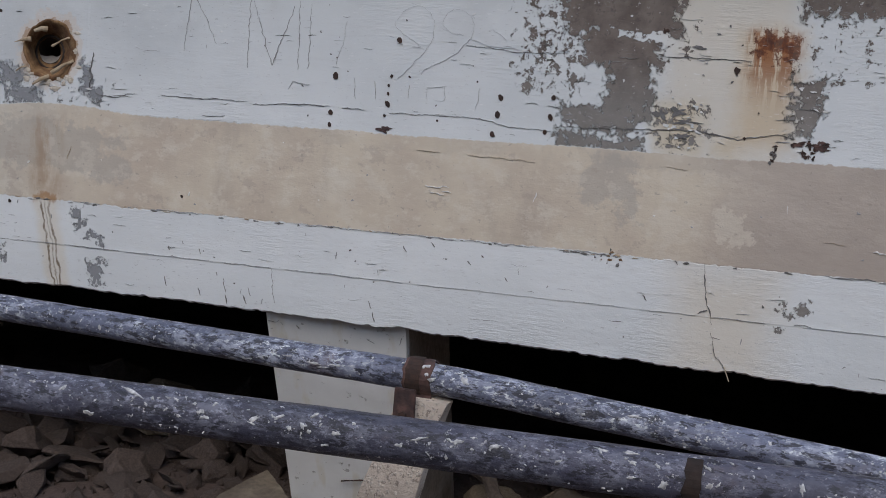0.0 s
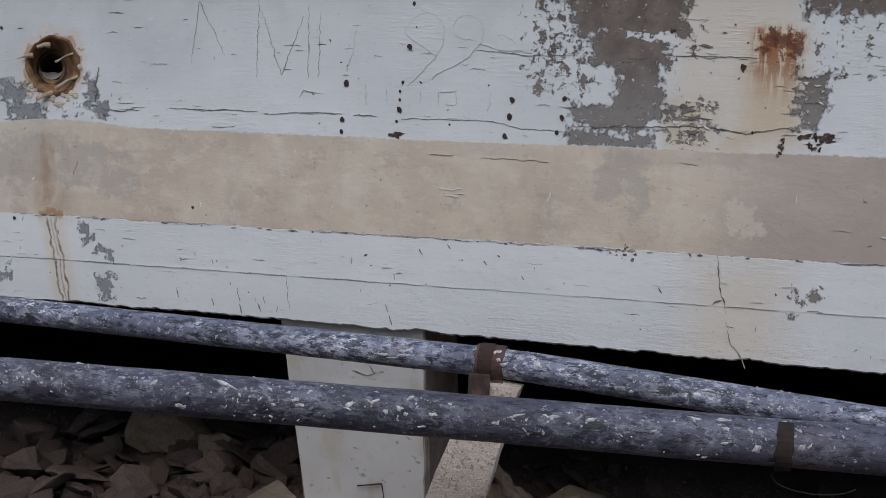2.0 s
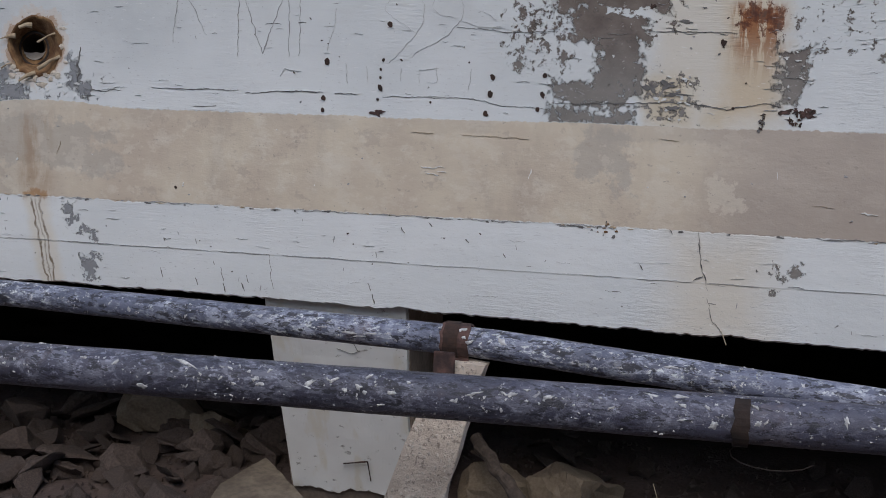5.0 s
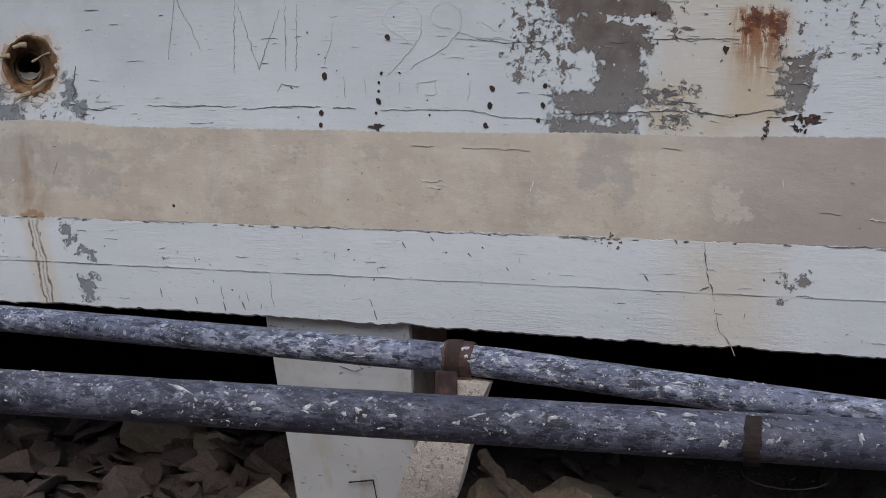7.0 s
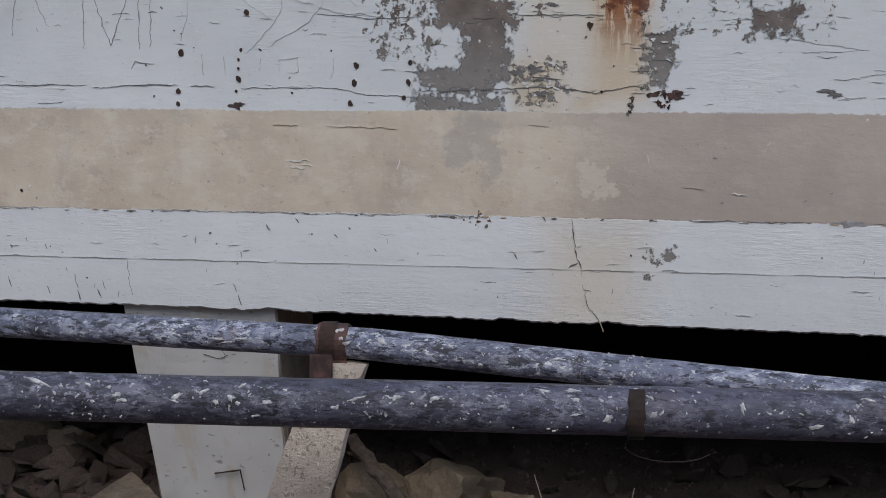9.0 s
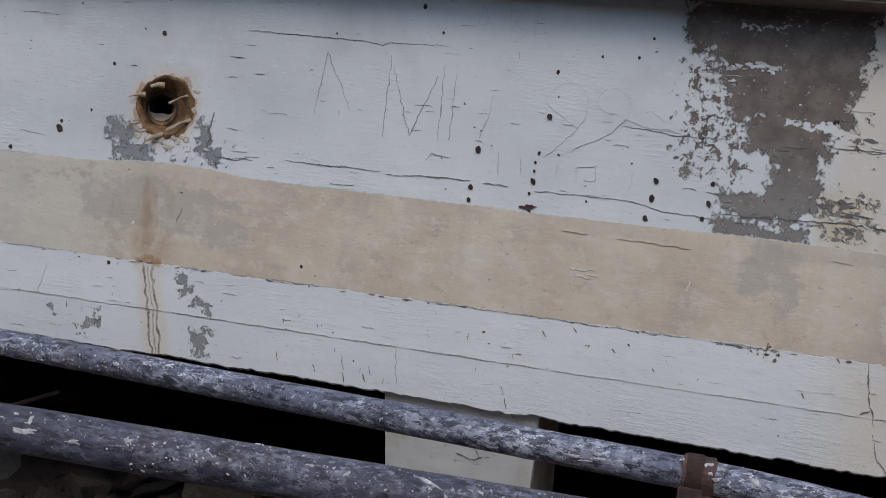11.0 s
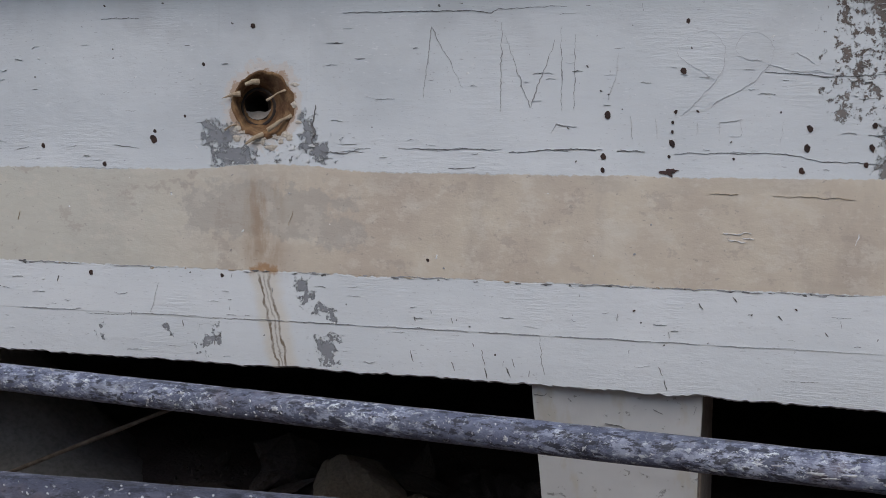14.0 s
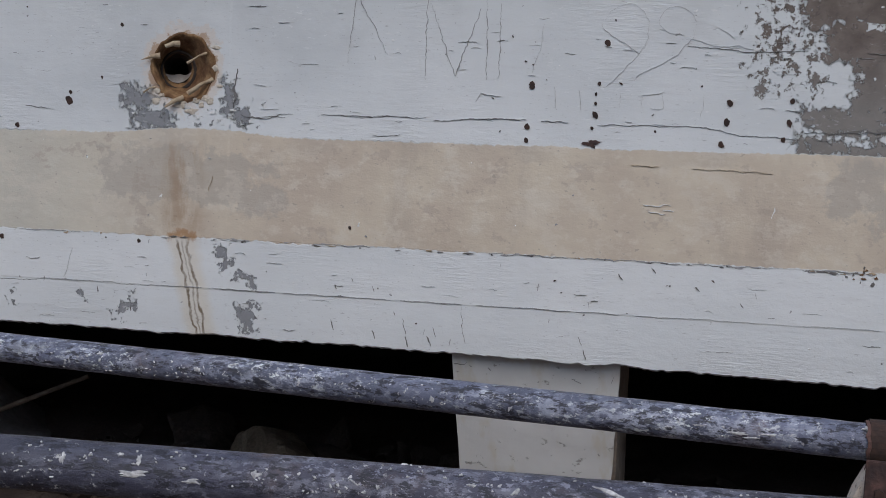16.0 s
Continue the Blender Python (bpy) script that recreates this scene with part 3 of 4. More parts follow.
def flake(cx, cz, w, h, mat, name, lift=0.0011, sides=11, tilt=0.0, seed=0.0, edge=0.35):
    """A small uneven patch lying on the face of the wall."""
    y0 = -0.0008 if BAND_LOW < cz < BAND_TOP else (0.0012 if cz < BOARD else 0.0)
    bm = bmesh.new()
    top = bm.verts.new((cx, y0 - lift - 0.0012, cz))
    ca, sa = math.cos(tilt), math.sin(tilt)
    ring, foot = [], []
    for k in range(sides):
        a = 2 * math.pi * k / sides
        m = 1 + edge * 2 * noise.noise((math.cos(a) * 1.3 + cx * 31, math.sin(a) * 1.3 + cz * 37, seed)) + edge * 1.4 * noise.noise((math.cos(a) * 4.5 + cx * 31, math.sin(a) * 4.5 + cz * 37, seed))
        u, v = w * m * math.cos(a), h * m * math.sin(a)
        px, pz = cx + u * ca - v * sa, cz + u * sa + v * ca
        ring.append(bm.verts.new((px, y0 - lift - 0.0009, pz)))
        foot.append(bm.verts.new((px, y0 + 0.0015, pz)))
    for k in range(sides):
        j = (k + 1) % sides
        bm.faces.new((top, ring[j], ring[k])), bm.faces.new((ring[k], ring[j], foot[j], foot[k]))
    bmesh.ops.recalc_face_normals(bm, faces=bm.faces[:])
    return part(name, bm, mat, wall)


def line_mark(points, width, mat, name, jag=0.002, seed=0.0, gap=0.006, lift=0.0006):
    """A jagged thin line on the wall, thinning at its ends."""
    pts = along([(x, 0, z) for x, z in points], gap)
    bm = bmesh.new()
    left, right, a, b = [], [], [], []
    total = len(pts) - 1
    for i, p in enumerate(pts):
        d = (pts[min(i + 1, total)] - pts[max(i - 1, 0)]).normalized()
        nrm = Vector((-d.z, 0, d.x))
        wob = jag * noise.noise((p.x * 60 + seed, p.z * 60, seed)) + 0.8 * jag * noise.noise((p.x * 190, p.z * 190, seed))
        wid = width * (0.35 + 0.65 * math.sin(math.pi * min(1, max(0, (i + 0.3) / (total + 0.6))))) * (0.30 + 1.9 * abs(noise.noise((p.x * 75, p.z * 75, seed + 5))))
        y0 = -0.0008 if BAND_LOW < p.z < BAND_TOP else (0.0012 if p.z < BOARD else 0.0)
        q = p + nrm * wob
        left.append(bm.verts.new((q.x + nrm.x * wid, y0 - lift - 0.0008, q.z + nrm.z * wid)))
        right.append(bm.verts.new((q.x - nrm.x * wid, y0 - lift - 0.0008, q.z - nrm.z * wid)))
        a.append(bm.verts.new((q.x + nrm.x * wid * 1.2, y0 + 0.0015, q.z + nrm.z * wid * 1.2)))
        b.append(bm.verts.new((q.x - nrm.x * wid * 1.2, y0 + 0.0015, q.z - nrm.z * wid * 1.2)))
    for i in range(total):
        for r0, r1 in ((a, left), (left, right), (right, b)):
            bm.faces.new((r0[i], r0[i + 1], r1[i + 1], r1[i]))
    bmesh.ops.recalc_face_normals(bm, faces=bm.faces[:])
    return part(name, bm, mat, wall)


# cracks along the board joints
for pts, w in (
        ([(-0.995, 0.698), (-0.90, 0.700)], 0.0009), ([(-0.72, 0.703), (-0.62, 0.704)], 0.0010), ([(-0.52, 0.7055), (-0.375, 0.7055)], 0.0008),
        ([(-0.405, 1.322), (-0.138, 1.320), (-0.104, 1.314), (-0.09, 1.322), (0.04, 1.324)], 0.0012),
        ([(-0.288, 1.057), (-0.08, 1.057)], 0.0013), ([(-0.05, 1.051), (0.0, 1.057), (0.10, 1.058)], 0.0011), ([(0.14, 1.056), (0.19, 1.056)], 0.0011),
        ([(0.245, 1.053), (0.44, 1.054), (0.50, 1.041), (0.59, 1.038)], 0.0011), ([(0.61, 1.049), (0.87, 1.058), (0.947, 1.048), (1.02, 1.061), (1.05, 1.056)], 0.0020),
        ([(0.79, 1.196), (0.96, 1.195)], 0.0013), ([(0.40, 1.199), (0.53, 1.189), (0.61, 1.193)], 0.0012), ([(-0.185, 1.019), (-0.13, 1.024)], 0.0012),
        ([(-0.455, 1.052), (-0.40, 1.045), (-0.37, 1.056)], 0.0014), ([(-1.166, 1.047), (-1.133, 1.055)], 0.0012), ([(-1.054, 1.056), (-1.011, 1.057)], 0.001),
        ([(-0.926, 1.059), (-0.861, 1.052)], 0.0013),
        ([(-0.462, 1.142), (-0.470, 1.10), (-0.464, 1.084), (-0.472, 1.06)], 0.0026), ([(1.33, 1.125), (1.43, 1.128)], 0.0005),
        ([(1.27, 1.155), (1.45, 1.128)], 0.0004), ([(1.40, 1.075), (1.55, 1.095)], 0.0004), ([(-0.95, 1.322), (-0.86, 1.322)], 0.001)):
    line_mark(pts, w * 0.62, CRACK, "crack", 0.0026, pts[0][0] * 7)
for x0, x1, m in ((-1.16, -1.02, SCRATCH), (-0.90, -0.72, SCRATCH), (-0.62, -0.53, SCRATCH), (-0.36, -0.14, FAINT), (-0.12, 0.0, SCRATCH), (0.03, 0.21, SCRATCH), (0.22, 0.30, FAINT),
                  (0.33, 0.60, FAINT), (0.62, 0.76, SCRATCH), (0.79, 0.90, FAINT), (0.93, 1.03, SCRATCH), (1.10, 1.30, FAINT), (1.33, 1.60, SCRATCH)):
    line_mark([(x0, 0.7048), ((x0 + x1) / 2, 0.7056), (x1, 0.7052)], 0.0006 if x0 < 0.2 else 0.0003, m, "joint_crack", 0.0018, x0 * 3)
for pts in ([(0.907, 0.806), (0.923, 0.715), (0.930, 0.69)], [(0.933, 0.675), (0.937, 0.661), (0.942, 0.632), (0.962, 0.609)], [(0.92, 0.72), (0.902, 0.712)], [(0.936, 0.668), (0.95, 0.664)]):
    line_mark(pts, 0.0010, CRACK, "crack", 0.004, pts[0][0] * 7)
# ragged joint under the band
for x0, x1 in ((-1.15, -1.0), (-0.94, -0.80), (-0.5, -0.43), (-0.30, -0.18), (0.05, 0.20), (0.22, 0.40), (0.42, 0.58), (0.62, 0.72), (1.13, 1.22), (1.24, 1.36), (1.48, 1.66)):
    z = BAND_LOW - 0.001
    line_mark([(x0, z), ((x0 + x1) / 2, z + 0.001), (x1, z)], 0.0010, SCRATCH if x1 < 1 else CRACK, "joint_crack", 0.003, x0)
# letters and curls scored into the paint
for pts in (
        [(-0.238, 1.156), (-0.222, 1.29), (-0.159, 1.174)], [(-0.084, 1.128), (-0.083, 1.296)], [(-0.076, 1.272), (-0.026, 1.138), (0.022, 1.261)],
        [(0.031, 1.286), (0.035, 1.131)], [(0.058, 1.272), (0.057, 1.134)], [(0.083, 1.344), (0.098, 1.412), (0.127, 1.348)], [(0.088, 1.371), (0.119, 1.377)],
        [(0.162, 1.343), (0.154, 1.41), (0.177, 1.4), (0.165, 1.38), (0.192, 1.364), (0.167, 1.342)], [(0.207, 1.335), (0.208, 1.425), (0.239, 1.334)], [(0.206, 1.361), (0.233, 1.368)], [(0.258, 1.122), (0.290, 1.156), (0.315, 1.184), (0.328, 1.206), (0.331, 1.226), (0.328, 1.245), (0.320, 1.260), (0.306, 1.270), (0.290, 1.273), (0.273, 1.267), (0.260, 1.257)],
        [(0.260, 1.257), (0.250, 1.246), (0.245, 1.233), (0.253, 1.223), (0.267, 1.215), (0.292, 1.200), (0.315, 1.184)],
        [(0.308, 1.135), (0.317, 1.147), (0.352, 1.164), (0.387, 1.186), (0.408, 1.213), (0.413, 1.228), (0.413, 1.241), (0.407, 1.255), (0.396, 1.265), (0.383, 1.269), (0.369, 1.268)],
        [(0.369, 1.268), (0.357, 1.261), (0.349, 1.249), (0.350, 1.236), (0.358, 1.226), (0.369, 1.220), (0.381, 1.217)],
        [(0.404, 1.213), (0.440, 1.201), (0.476, 1.197), (0.529, 1.195)], [(0.454, 1.233), (0.484, 1.212)],
        [(0.139, 1.236), (0.136, 1.198), (0.120, 1.146)], [(0.163, 1.121), (0.167, 1.078)], [(0.209, 1.116), (0.213, 1.079)], [(0.015, 1.09), (0.025, 1.106), (0.063, 1.10)],
        [(0.325, 1.082), (0.323, 1.110), (0.360, 1.114), (0.361, 1.086), (0.339, 1.085)], [(0.435, 1.114), (0.430, 1.072)], [(0.285, 1.112), (0.284, 1.085)],
        [(-0.13, 1.44), (-0.128, 1.39)], [(-0.19, 1.44), (-0.185, 1.385)], [(-0.26, 1.44), (-0.255, 1.385)], [(-0.31, 1.44), (-0.305, 1.39)], [(-0.03, 1.44), (-0.01, 1.385)],
        [(-0.818, 0.772), (-0.837, 0.709)]):
    bold = pts[0][0] < 0.09 and 1.11 < pts[0][1] < 1.33
    line_mark(pts, 0.0007 if bold else 0.00045, SCRATCH if bold else FAINT, "scratch", 0.003, pts[0][1] * 9)
for pts in ([(0.335, 0.912), (0.36, 0.908), (0.385, 0.912)], [(0.345, 0.90), (0.375, 0.893)], [(0.565, 0.915), (0.566, 0.895)], [(0.37, 0.903), (0.39, 0.90)], [(1.05, 0.93), (1.053, 0.915)], [(1.21, 0.86), (1.24, 0.857)]):
    line_mark(pts, 0.0012, LIP, "scuff", 0.004, pts[0][0])
for pts in ([(0.31, 0.981), (0.36, 0.980)], [(0.42, 0.979), (0.56, 0.975)], [(-0.51, 0.93), (-0.52, 0.90)], [(-1.157, 0.915), (-1.163, 0.895)], [(0.82, 0.985), (0.86, 0.982)], [(1.12, 0.868), (1.16, 0.866)]):
    line_mark(pts, 0.0003, STUB, "scuff", 0.003, pts[0][0])
# short gouges in the lower boards
rng = random.Random(5)
for x, z, h in ((-0.255, 0.65, 0.022), (-0.17, 0.635, 0.016), (-0.11, 0.655, 0.03), (-0.105, 0.625, 0.02), (-0.06, 0.63, 0.02), (-0.05, 0.648, 0.018), (0.23, 0.65, 0.016),
                (0.24, 0.625, 0.02), (0.36, 0.79, 0.01), (0.80, 0.728, 0.012), (0.855, 0.803, 0.008), (0.30, 0.775, 0.012), (0.52, 0.735, 0.008), (0.44, 0.76, 0.008)):
    line_mark([(x - 0.004, z + h / 2), (x + 0.003, z - h / 2)], 0.0012, CRACK, "gouge", 0.002, x, 0.005)
line_mark([(0.000, 0.703), (0.005, 0.665), (0.010, 0.630)], 0.0007, CRACK, "gouge", 0.003, 2.0)
for k in range(46):
    x, z = rng.uniform(-1.2, 1.6), rng.choice((rng.uniform(0.62, 0.80), rng.uniform(1.07, 1.42)))
    if abs(x - HOLE.x) < 0.12 and z > 1.03:
        continue
    h, lean = rng.uniform(0.005, 0.014), rng.uniform(-0.0015, 0.0015)
    flat_one = rng.random() < 0.55 and z > 1
    pts = [(x - h, z), (x + h, z + lean)] if flat_one else [(x - lean, z + h / 2), (x + lean, z - h / 2)]
    line_mark(pts, rng.uniform(0.0006, 0.0013), rng.choice((CRACK, SCRATCH, SCRATCH)), "gouge", 0.002, x, 0.005)
for k in range(270):
    x, z = rng.uniform(-1.3, 1.65), rng.choice((rng.gauss(1.05, 0.02), rng.uniform(1.05, 1.43), rng.gauss(1.19, 0.03), rng.uniform(0.62, 0.79)))
    if not (1.016 < z < 1.44 or 0.615 < z < 0.80) or (x - HOLE.x) ** 2 + (z - HOLE.z) ** 2 < 0.013 or (abs(x + 0.08) < 0.1 and z < 0.68):
        continue
    w = rng.choice((rng.uniform(0.003, 0.010), rng.uniform(0.006, 0.020)))
    line_mark([(x - w, z), (x, z + rng.uniform(-0.002, 0.002)), (x + w, z + rng.uniform(-0.002, 0.002))], rng.uniform(0.0003, 0.0007), rng.choice((CRACK, SCRATCH, SCRATCH, FAINT)), "hair_crack", 0.0025, k, 0.005)
# rusty nail spots and small holes in the paint
for x, z, r in (
        (0.263, 1.291, 0.0045), (0.257, 1.202, 0.0065), (0.121, 1.123, 0.0065), (0.115, 1.046, 0.0055), (0.114, 1.021, 0.0045), (0.245, 1.128, 0.0035), (0.24, 1.109, 0.003),
        (0.24, 1.092, 0.003), (0.24, 1.071, 0.0062), (0.235, 1.047, 0.003), (0.48, 1.098, 0.006), (0.476, 1.064, 0.0065), (0.468, 1.024, 0.0058), (0.587, 1.104, 0.005),
        (0.584, 1.065, 0.0055), (0.575, 1.036, 0.005), (0.347, 1.329, 0.003), (0.418, 1.333, 0.003), (0.442, 1.372, 0.003), (0.35, 1.044, 0.0025), (-0.827, 1.072, 0.008),
        (-0.824, 1.089, 0.004), (-1.095, 1.057, 0.005), (-0.945, 1.019, 0.005), (-0.711, 1.225, 0.004), (-0.754, 1.12, 0.003), (0.935, 1.177, 0.006), (1.598, 1.116, 0.007),
        (-0.225, 0.841, 0.0032), (-0.60, 1.30, 0.005), (-0.025, 1.40, 0.005), (-0.67, 0.793, 0.004), (-0.981, 0.787, 0.005), (0.02, 1.35, 0.003), (0.96, 1.05, 0.003)):
    flake(x, z, r * 0.85, r * 1.1, DARK_RUST, "rust_spot", 0.0006, 16, 0.3, x, 0.2)
for x, z, w, h, m in ((0.232, 1.019, 0.011, 0.006, RUSTY), (1.376, 1.054, 0.013, 0.003, CRACK),
                      (1.395, 1.046, 0.012, 0.004, CRACK), (1.428, 0.806, 0.022, 0.006, SCRATCH), (1.56, 0.803, 0.020, 0.005, CRACK), (1.60, 0.797, 0.022, 0.008, SCRATCH), (1.515, 0.805, 0.016, 0.005, SCRATCH),
                      (0.795, 1.245, 0.005, 0.004, DARK_RUST), (0.83, 1.092, 0.016, 0.006, CRACK), (0.85, 1.075, 0.018, 0.004, CRACK), (0.80, 1.085, 0.010, 0.007, CRACK), (0.84, 1.045, 0.014, 0.005, CRACK),
                      (0.86, 1.215, 0.013, 0.003, CRACK), (-1.151, 0.806, 0.014, 0.003, CRACK)):
    flake(x, z, w, h, m, "stain_patch", 0.0006, 24, 0.0, z, 0.6)
for k in range(34):
    x = rng.uniform(1.050, 1.110)
    z = 1.051 - abs(rng.gauss(0, 0.011)) * (1.4 if 1.065 < x < 1.095 else 0.6)
    flake(x, z, rng.uniform(0.002, 0.006), rng.uniform(0.002, 0.005), rng.choice((DARK_RUST, DARK_RUST, RUSTY)), "rust_flake", 0.0005, 10, rng.uniform(-0.8, 0.8), k * 1.3, 0.6)
for k in range(16):
    flake(rng.gauss(1.016, 0.004), rng.gauss(1.026, 0.008), rng.uniform(0.001, 0.004), rng.uniform(0.0015, 0.004), rng.choice((DARK_RUST, CRACK)), "rust_flake", 0.0005, 10, 0.0, k * 1.7, 0.6)
for k in range(150):
    x, z = rng.uniform(-1.3, 1.65), rng.choice((rng.uniform(1.02, 1.43), rng.uniform(1.02, 1.43), rng.uniform(0.62, 0.80), rng.uniform(0.82, 1.0)))
    if (x - HOLE.x) ** 2 + (z - HOLE.z) ** 2 < 0.013:
        continue
    r = rng.uniform(0.0008, 0.0022)
    flake(x, z, r * rng.uniform(1, 2), r, rng.choice((CRACK, SCRATCH, DARK_RUST, LIP)) if z > 1.01 or z < 0.8 else rng.choice((SCRATCH, LIP)), "paint_nick", 0.0005, 7, rng.uniform(-1, 1), k, 0.6)
# crumbled edge below the band
for k in range(60):
    x = rng.uniform(-1.2, 1.6)
    flake(x, BAND_LOW - 0.0015 + rng.uniform(-0.0025, 0.001), rng.uniform(0.002, 0.009), rng.uniform(0.0008, 0.0022), rng.choice((CRACK, SCRATCH, STUB)), "edge_crumb", 0.0005, 9, 0.0, k, 0.6)
for k in range(14):
    flake(rng.gauss(0.725, 0.02), rng.gauss(0.795, 0.008), rng.uniform(0.001, 0.004), rng.uniform(0.001, 0.003), rng.choice((MORTAR, CRACK)), "edge_crumb", 0.0005, 9, 0.0, k, 0.6)
# curls of paint that stand off the wall
for k in range(80):
    x, z = rng.choice(((rng.uniform(0.52, 0.60), rng.uniform(1.15, 1.36)), (rng.uniform(0.79, 0.88), rng.uniform(1.02, 1.12)), (rng.uniform(0.60, 0.72), rng.gauss(1.412, 0.008)), (rng.uniform(0.57, 0.68), rng.gauss(1.33, 0.006)), (rng.uniform(1.04, 1.12), rng.uniform(1.07, 1.17)),
                       (rng.uniform(-0.70, -0.44), rng.uniform(1.02, 1.07)), (rng.uniform(1.12, 1.4), rng.uniform(1.15, 1.27))))
    flake(x, z, rng.uniform(0.002, 0.006), rng.uniform(0.001, 0.003), LIP, "paint_curl", 0.0014, 10, rng.uniform(-0.4, 0.4), k, 0.6)
# root hair that hangs from the lower edge
part("hanging_fibre", sweep([(0.962, -0.001, 0.612), (0.968, -0.003, 0.60), (0.974, -0.003, 0.585)], 0.0012, 6), STRAW, wall)

# ---- ledge above, crawl space behind ----
bm = block((-7, -0.105, 1.450), (7, 0.0, 1.62), 0.006)
tagged(part("ledge", bm, LEDGE), "dirty brown concrete ledge above the wall", "ledge", kind="structure")
bm = block((-7, 0.30, 0.615), (7, 5.0, 0.80))
tagged(part("ceiling", bm, SHADE), "raw concrete underside of the floor slab", "ceiling", kind="structure")
for nm, a, b in (("wall_back", (-7, 5.0, -0.4), (7, 5.2, 3.2)), ("wall_west", (-7.2, 0.0, -0.4), (-7, 5.2, 3.2)), ("wall_east", (7, 0.0, -0.4), (7.2, 5.2, 3.2))):
    tagged(part(nm, block(a, b), SHADE), "raw concrete foundation wall in deep shade", "wall", kind="structure")


# unseen wall added behind the camera to hold back light from the horizon
tagged(part("low_sky_blocker", block((-9, -5.2, -0.3), (9, -5.0, 2.5)), SHADE), "unseen grey wall added to block low sky light", "wall", kind="structure")


def ground_height(x, y):
    if abs(x) > 6 or abs(y) > 6:
        return 0.03
    pile = 0.05 * math.exp(-((x + 0.35) / 0.5) ** 2 - ((y - 0.35) / 0.35) ** 2) + 0.06 * math.exp(-((x - 0.75) / 0.35) ** 2 - ((y - 0.25) / 0.3) ** 2)
    near = math.exp(-((x / 3) ** 4) - (y / 2.5) ** 4)
    bank = 0.10 * (1 / (1 + math.exp(-(y - 0.9) * 6))) * near
    return 0.03 + bank + pile + near * (0.03 * noise.noise((x * 2.2, y * 2.2, 0)) + 0.012 * noise.noise((x * 9, y * 9, 3)))


def build_ground():
    xs = [-400, -60, -15, -6] + list(np.linspace(-3, 3, 100)) + [6, 15, 60, 400]
    ys = [-400, -60, -15, -6] + list(np.linspace(-2.6, 2.6, 90)) + [4, 8, 60, 400]
    bm = bmesh.new()
    g = [[bm.verts.new((x, y, ground_height(x, y))) for y in ys] for x in xs]
    for i in range(len(xs) - 1):
        for j in range(len(ys) - 1):
            bm.faces.new((g[i][j], g[i + 1][j], g[i + 1][j + 1], g[i][j + 1]))
    return tagged(part("ground", bm, SOIL, smooth=True), "dry brown soil strewn with rubble", "ground", kind="structure")


build_ground()


def build_pier(x0, x1, y, low, lean, label):
    """A whitewashed pier that leans back towards its foot: a concrete core and a coat of render broken off below."""
    base = tagged(new("pier"), label, "pier")
    TOP = 0.613

    def shift(x, yy, z, u):
        k = TOP - z
        return (x + (0.012 - 0.070 * u) * k, yy + lean * k, z)

    bm = block((x0 + 0.006, y + 0.014, -0.1), (x1 - 0.003, y + 0.32, TOP), 0.004, 4, 0.0)
    for v in bm.verts:
        v.co = Vector(shift(*v.co, 0.5)) + noise.noise_vector(v.co * 14) * 0.004
    part("core", bm, CORE, base, "soil-stained raw concrete core")
    bm = bmesh.new()
    n, m = 40, 14
    front, back = [], []
    for k in range(n + 1):
        u = k / n
        x = x0 + (x1 - x0) * u
        zb = low + 0.010 * noise.noise((x * 16, y, 0)) + 0.007 * noise.noise((x * 60, y, 2)) + 0.03 * max(0, noise.noise((x * 9, 5, 2)))
        col = []
        for j in range(m + 1):
            z = zb + (TOP - zb) * j / m
            nib = 0.006 * max(0, noise.noise((z * 40, u * 3, 3)) - 0.1) * (1 if k == 0 else -1 if k == n else 0)
            col.append(bm.verts.new(Vector(shift(x + nib, y, z, u)) + Vector((0, 0.0015 * noise.noise((x * 20, z * 20, 1)), 0))))
        front.append(col)
        back.append([bm.verts.new((v.co.x, v.co.y + 0.02, v.co.z)) for v in col])
    for k in range(n):
        for j in range(m):
            bm.faces.new((front[k][j], front[k + 1][j], front[k + 1][j + 1], front[k][j + 1]))
        bm.faces.new((back[k][0], back[k + 1][0], front[k + 1][0], front[k][0]))
    for k in (0, n):
        for j in range(m):
            bm.faces.new((front[k][j], front[k][j + 1], back[k][j + 1], back[k][j]))
    bmesh.ops.recalc_face_normals(bm, faces=bm.faces[:])
    part("render_coat", bm, PIER, base, "whitewashed render coat broken at its foot")
    return base


pier = build_pier(-0.020, 0.306, 0.022, 0.128, 0.40, "whitewashed concrete pier under the wall, chipped at its foot")
part("wire_hook", sweep(along([(0.124, 0.176, 0.207), (0.184, 0.171, 0.219), (0.187, 0.192, 0.168), (0.180, 0.214, 0.163)], 0.012), 0.0017, 8, True, 0.001), DARK_RUST, pier, "bent rusty reinforcement wire")


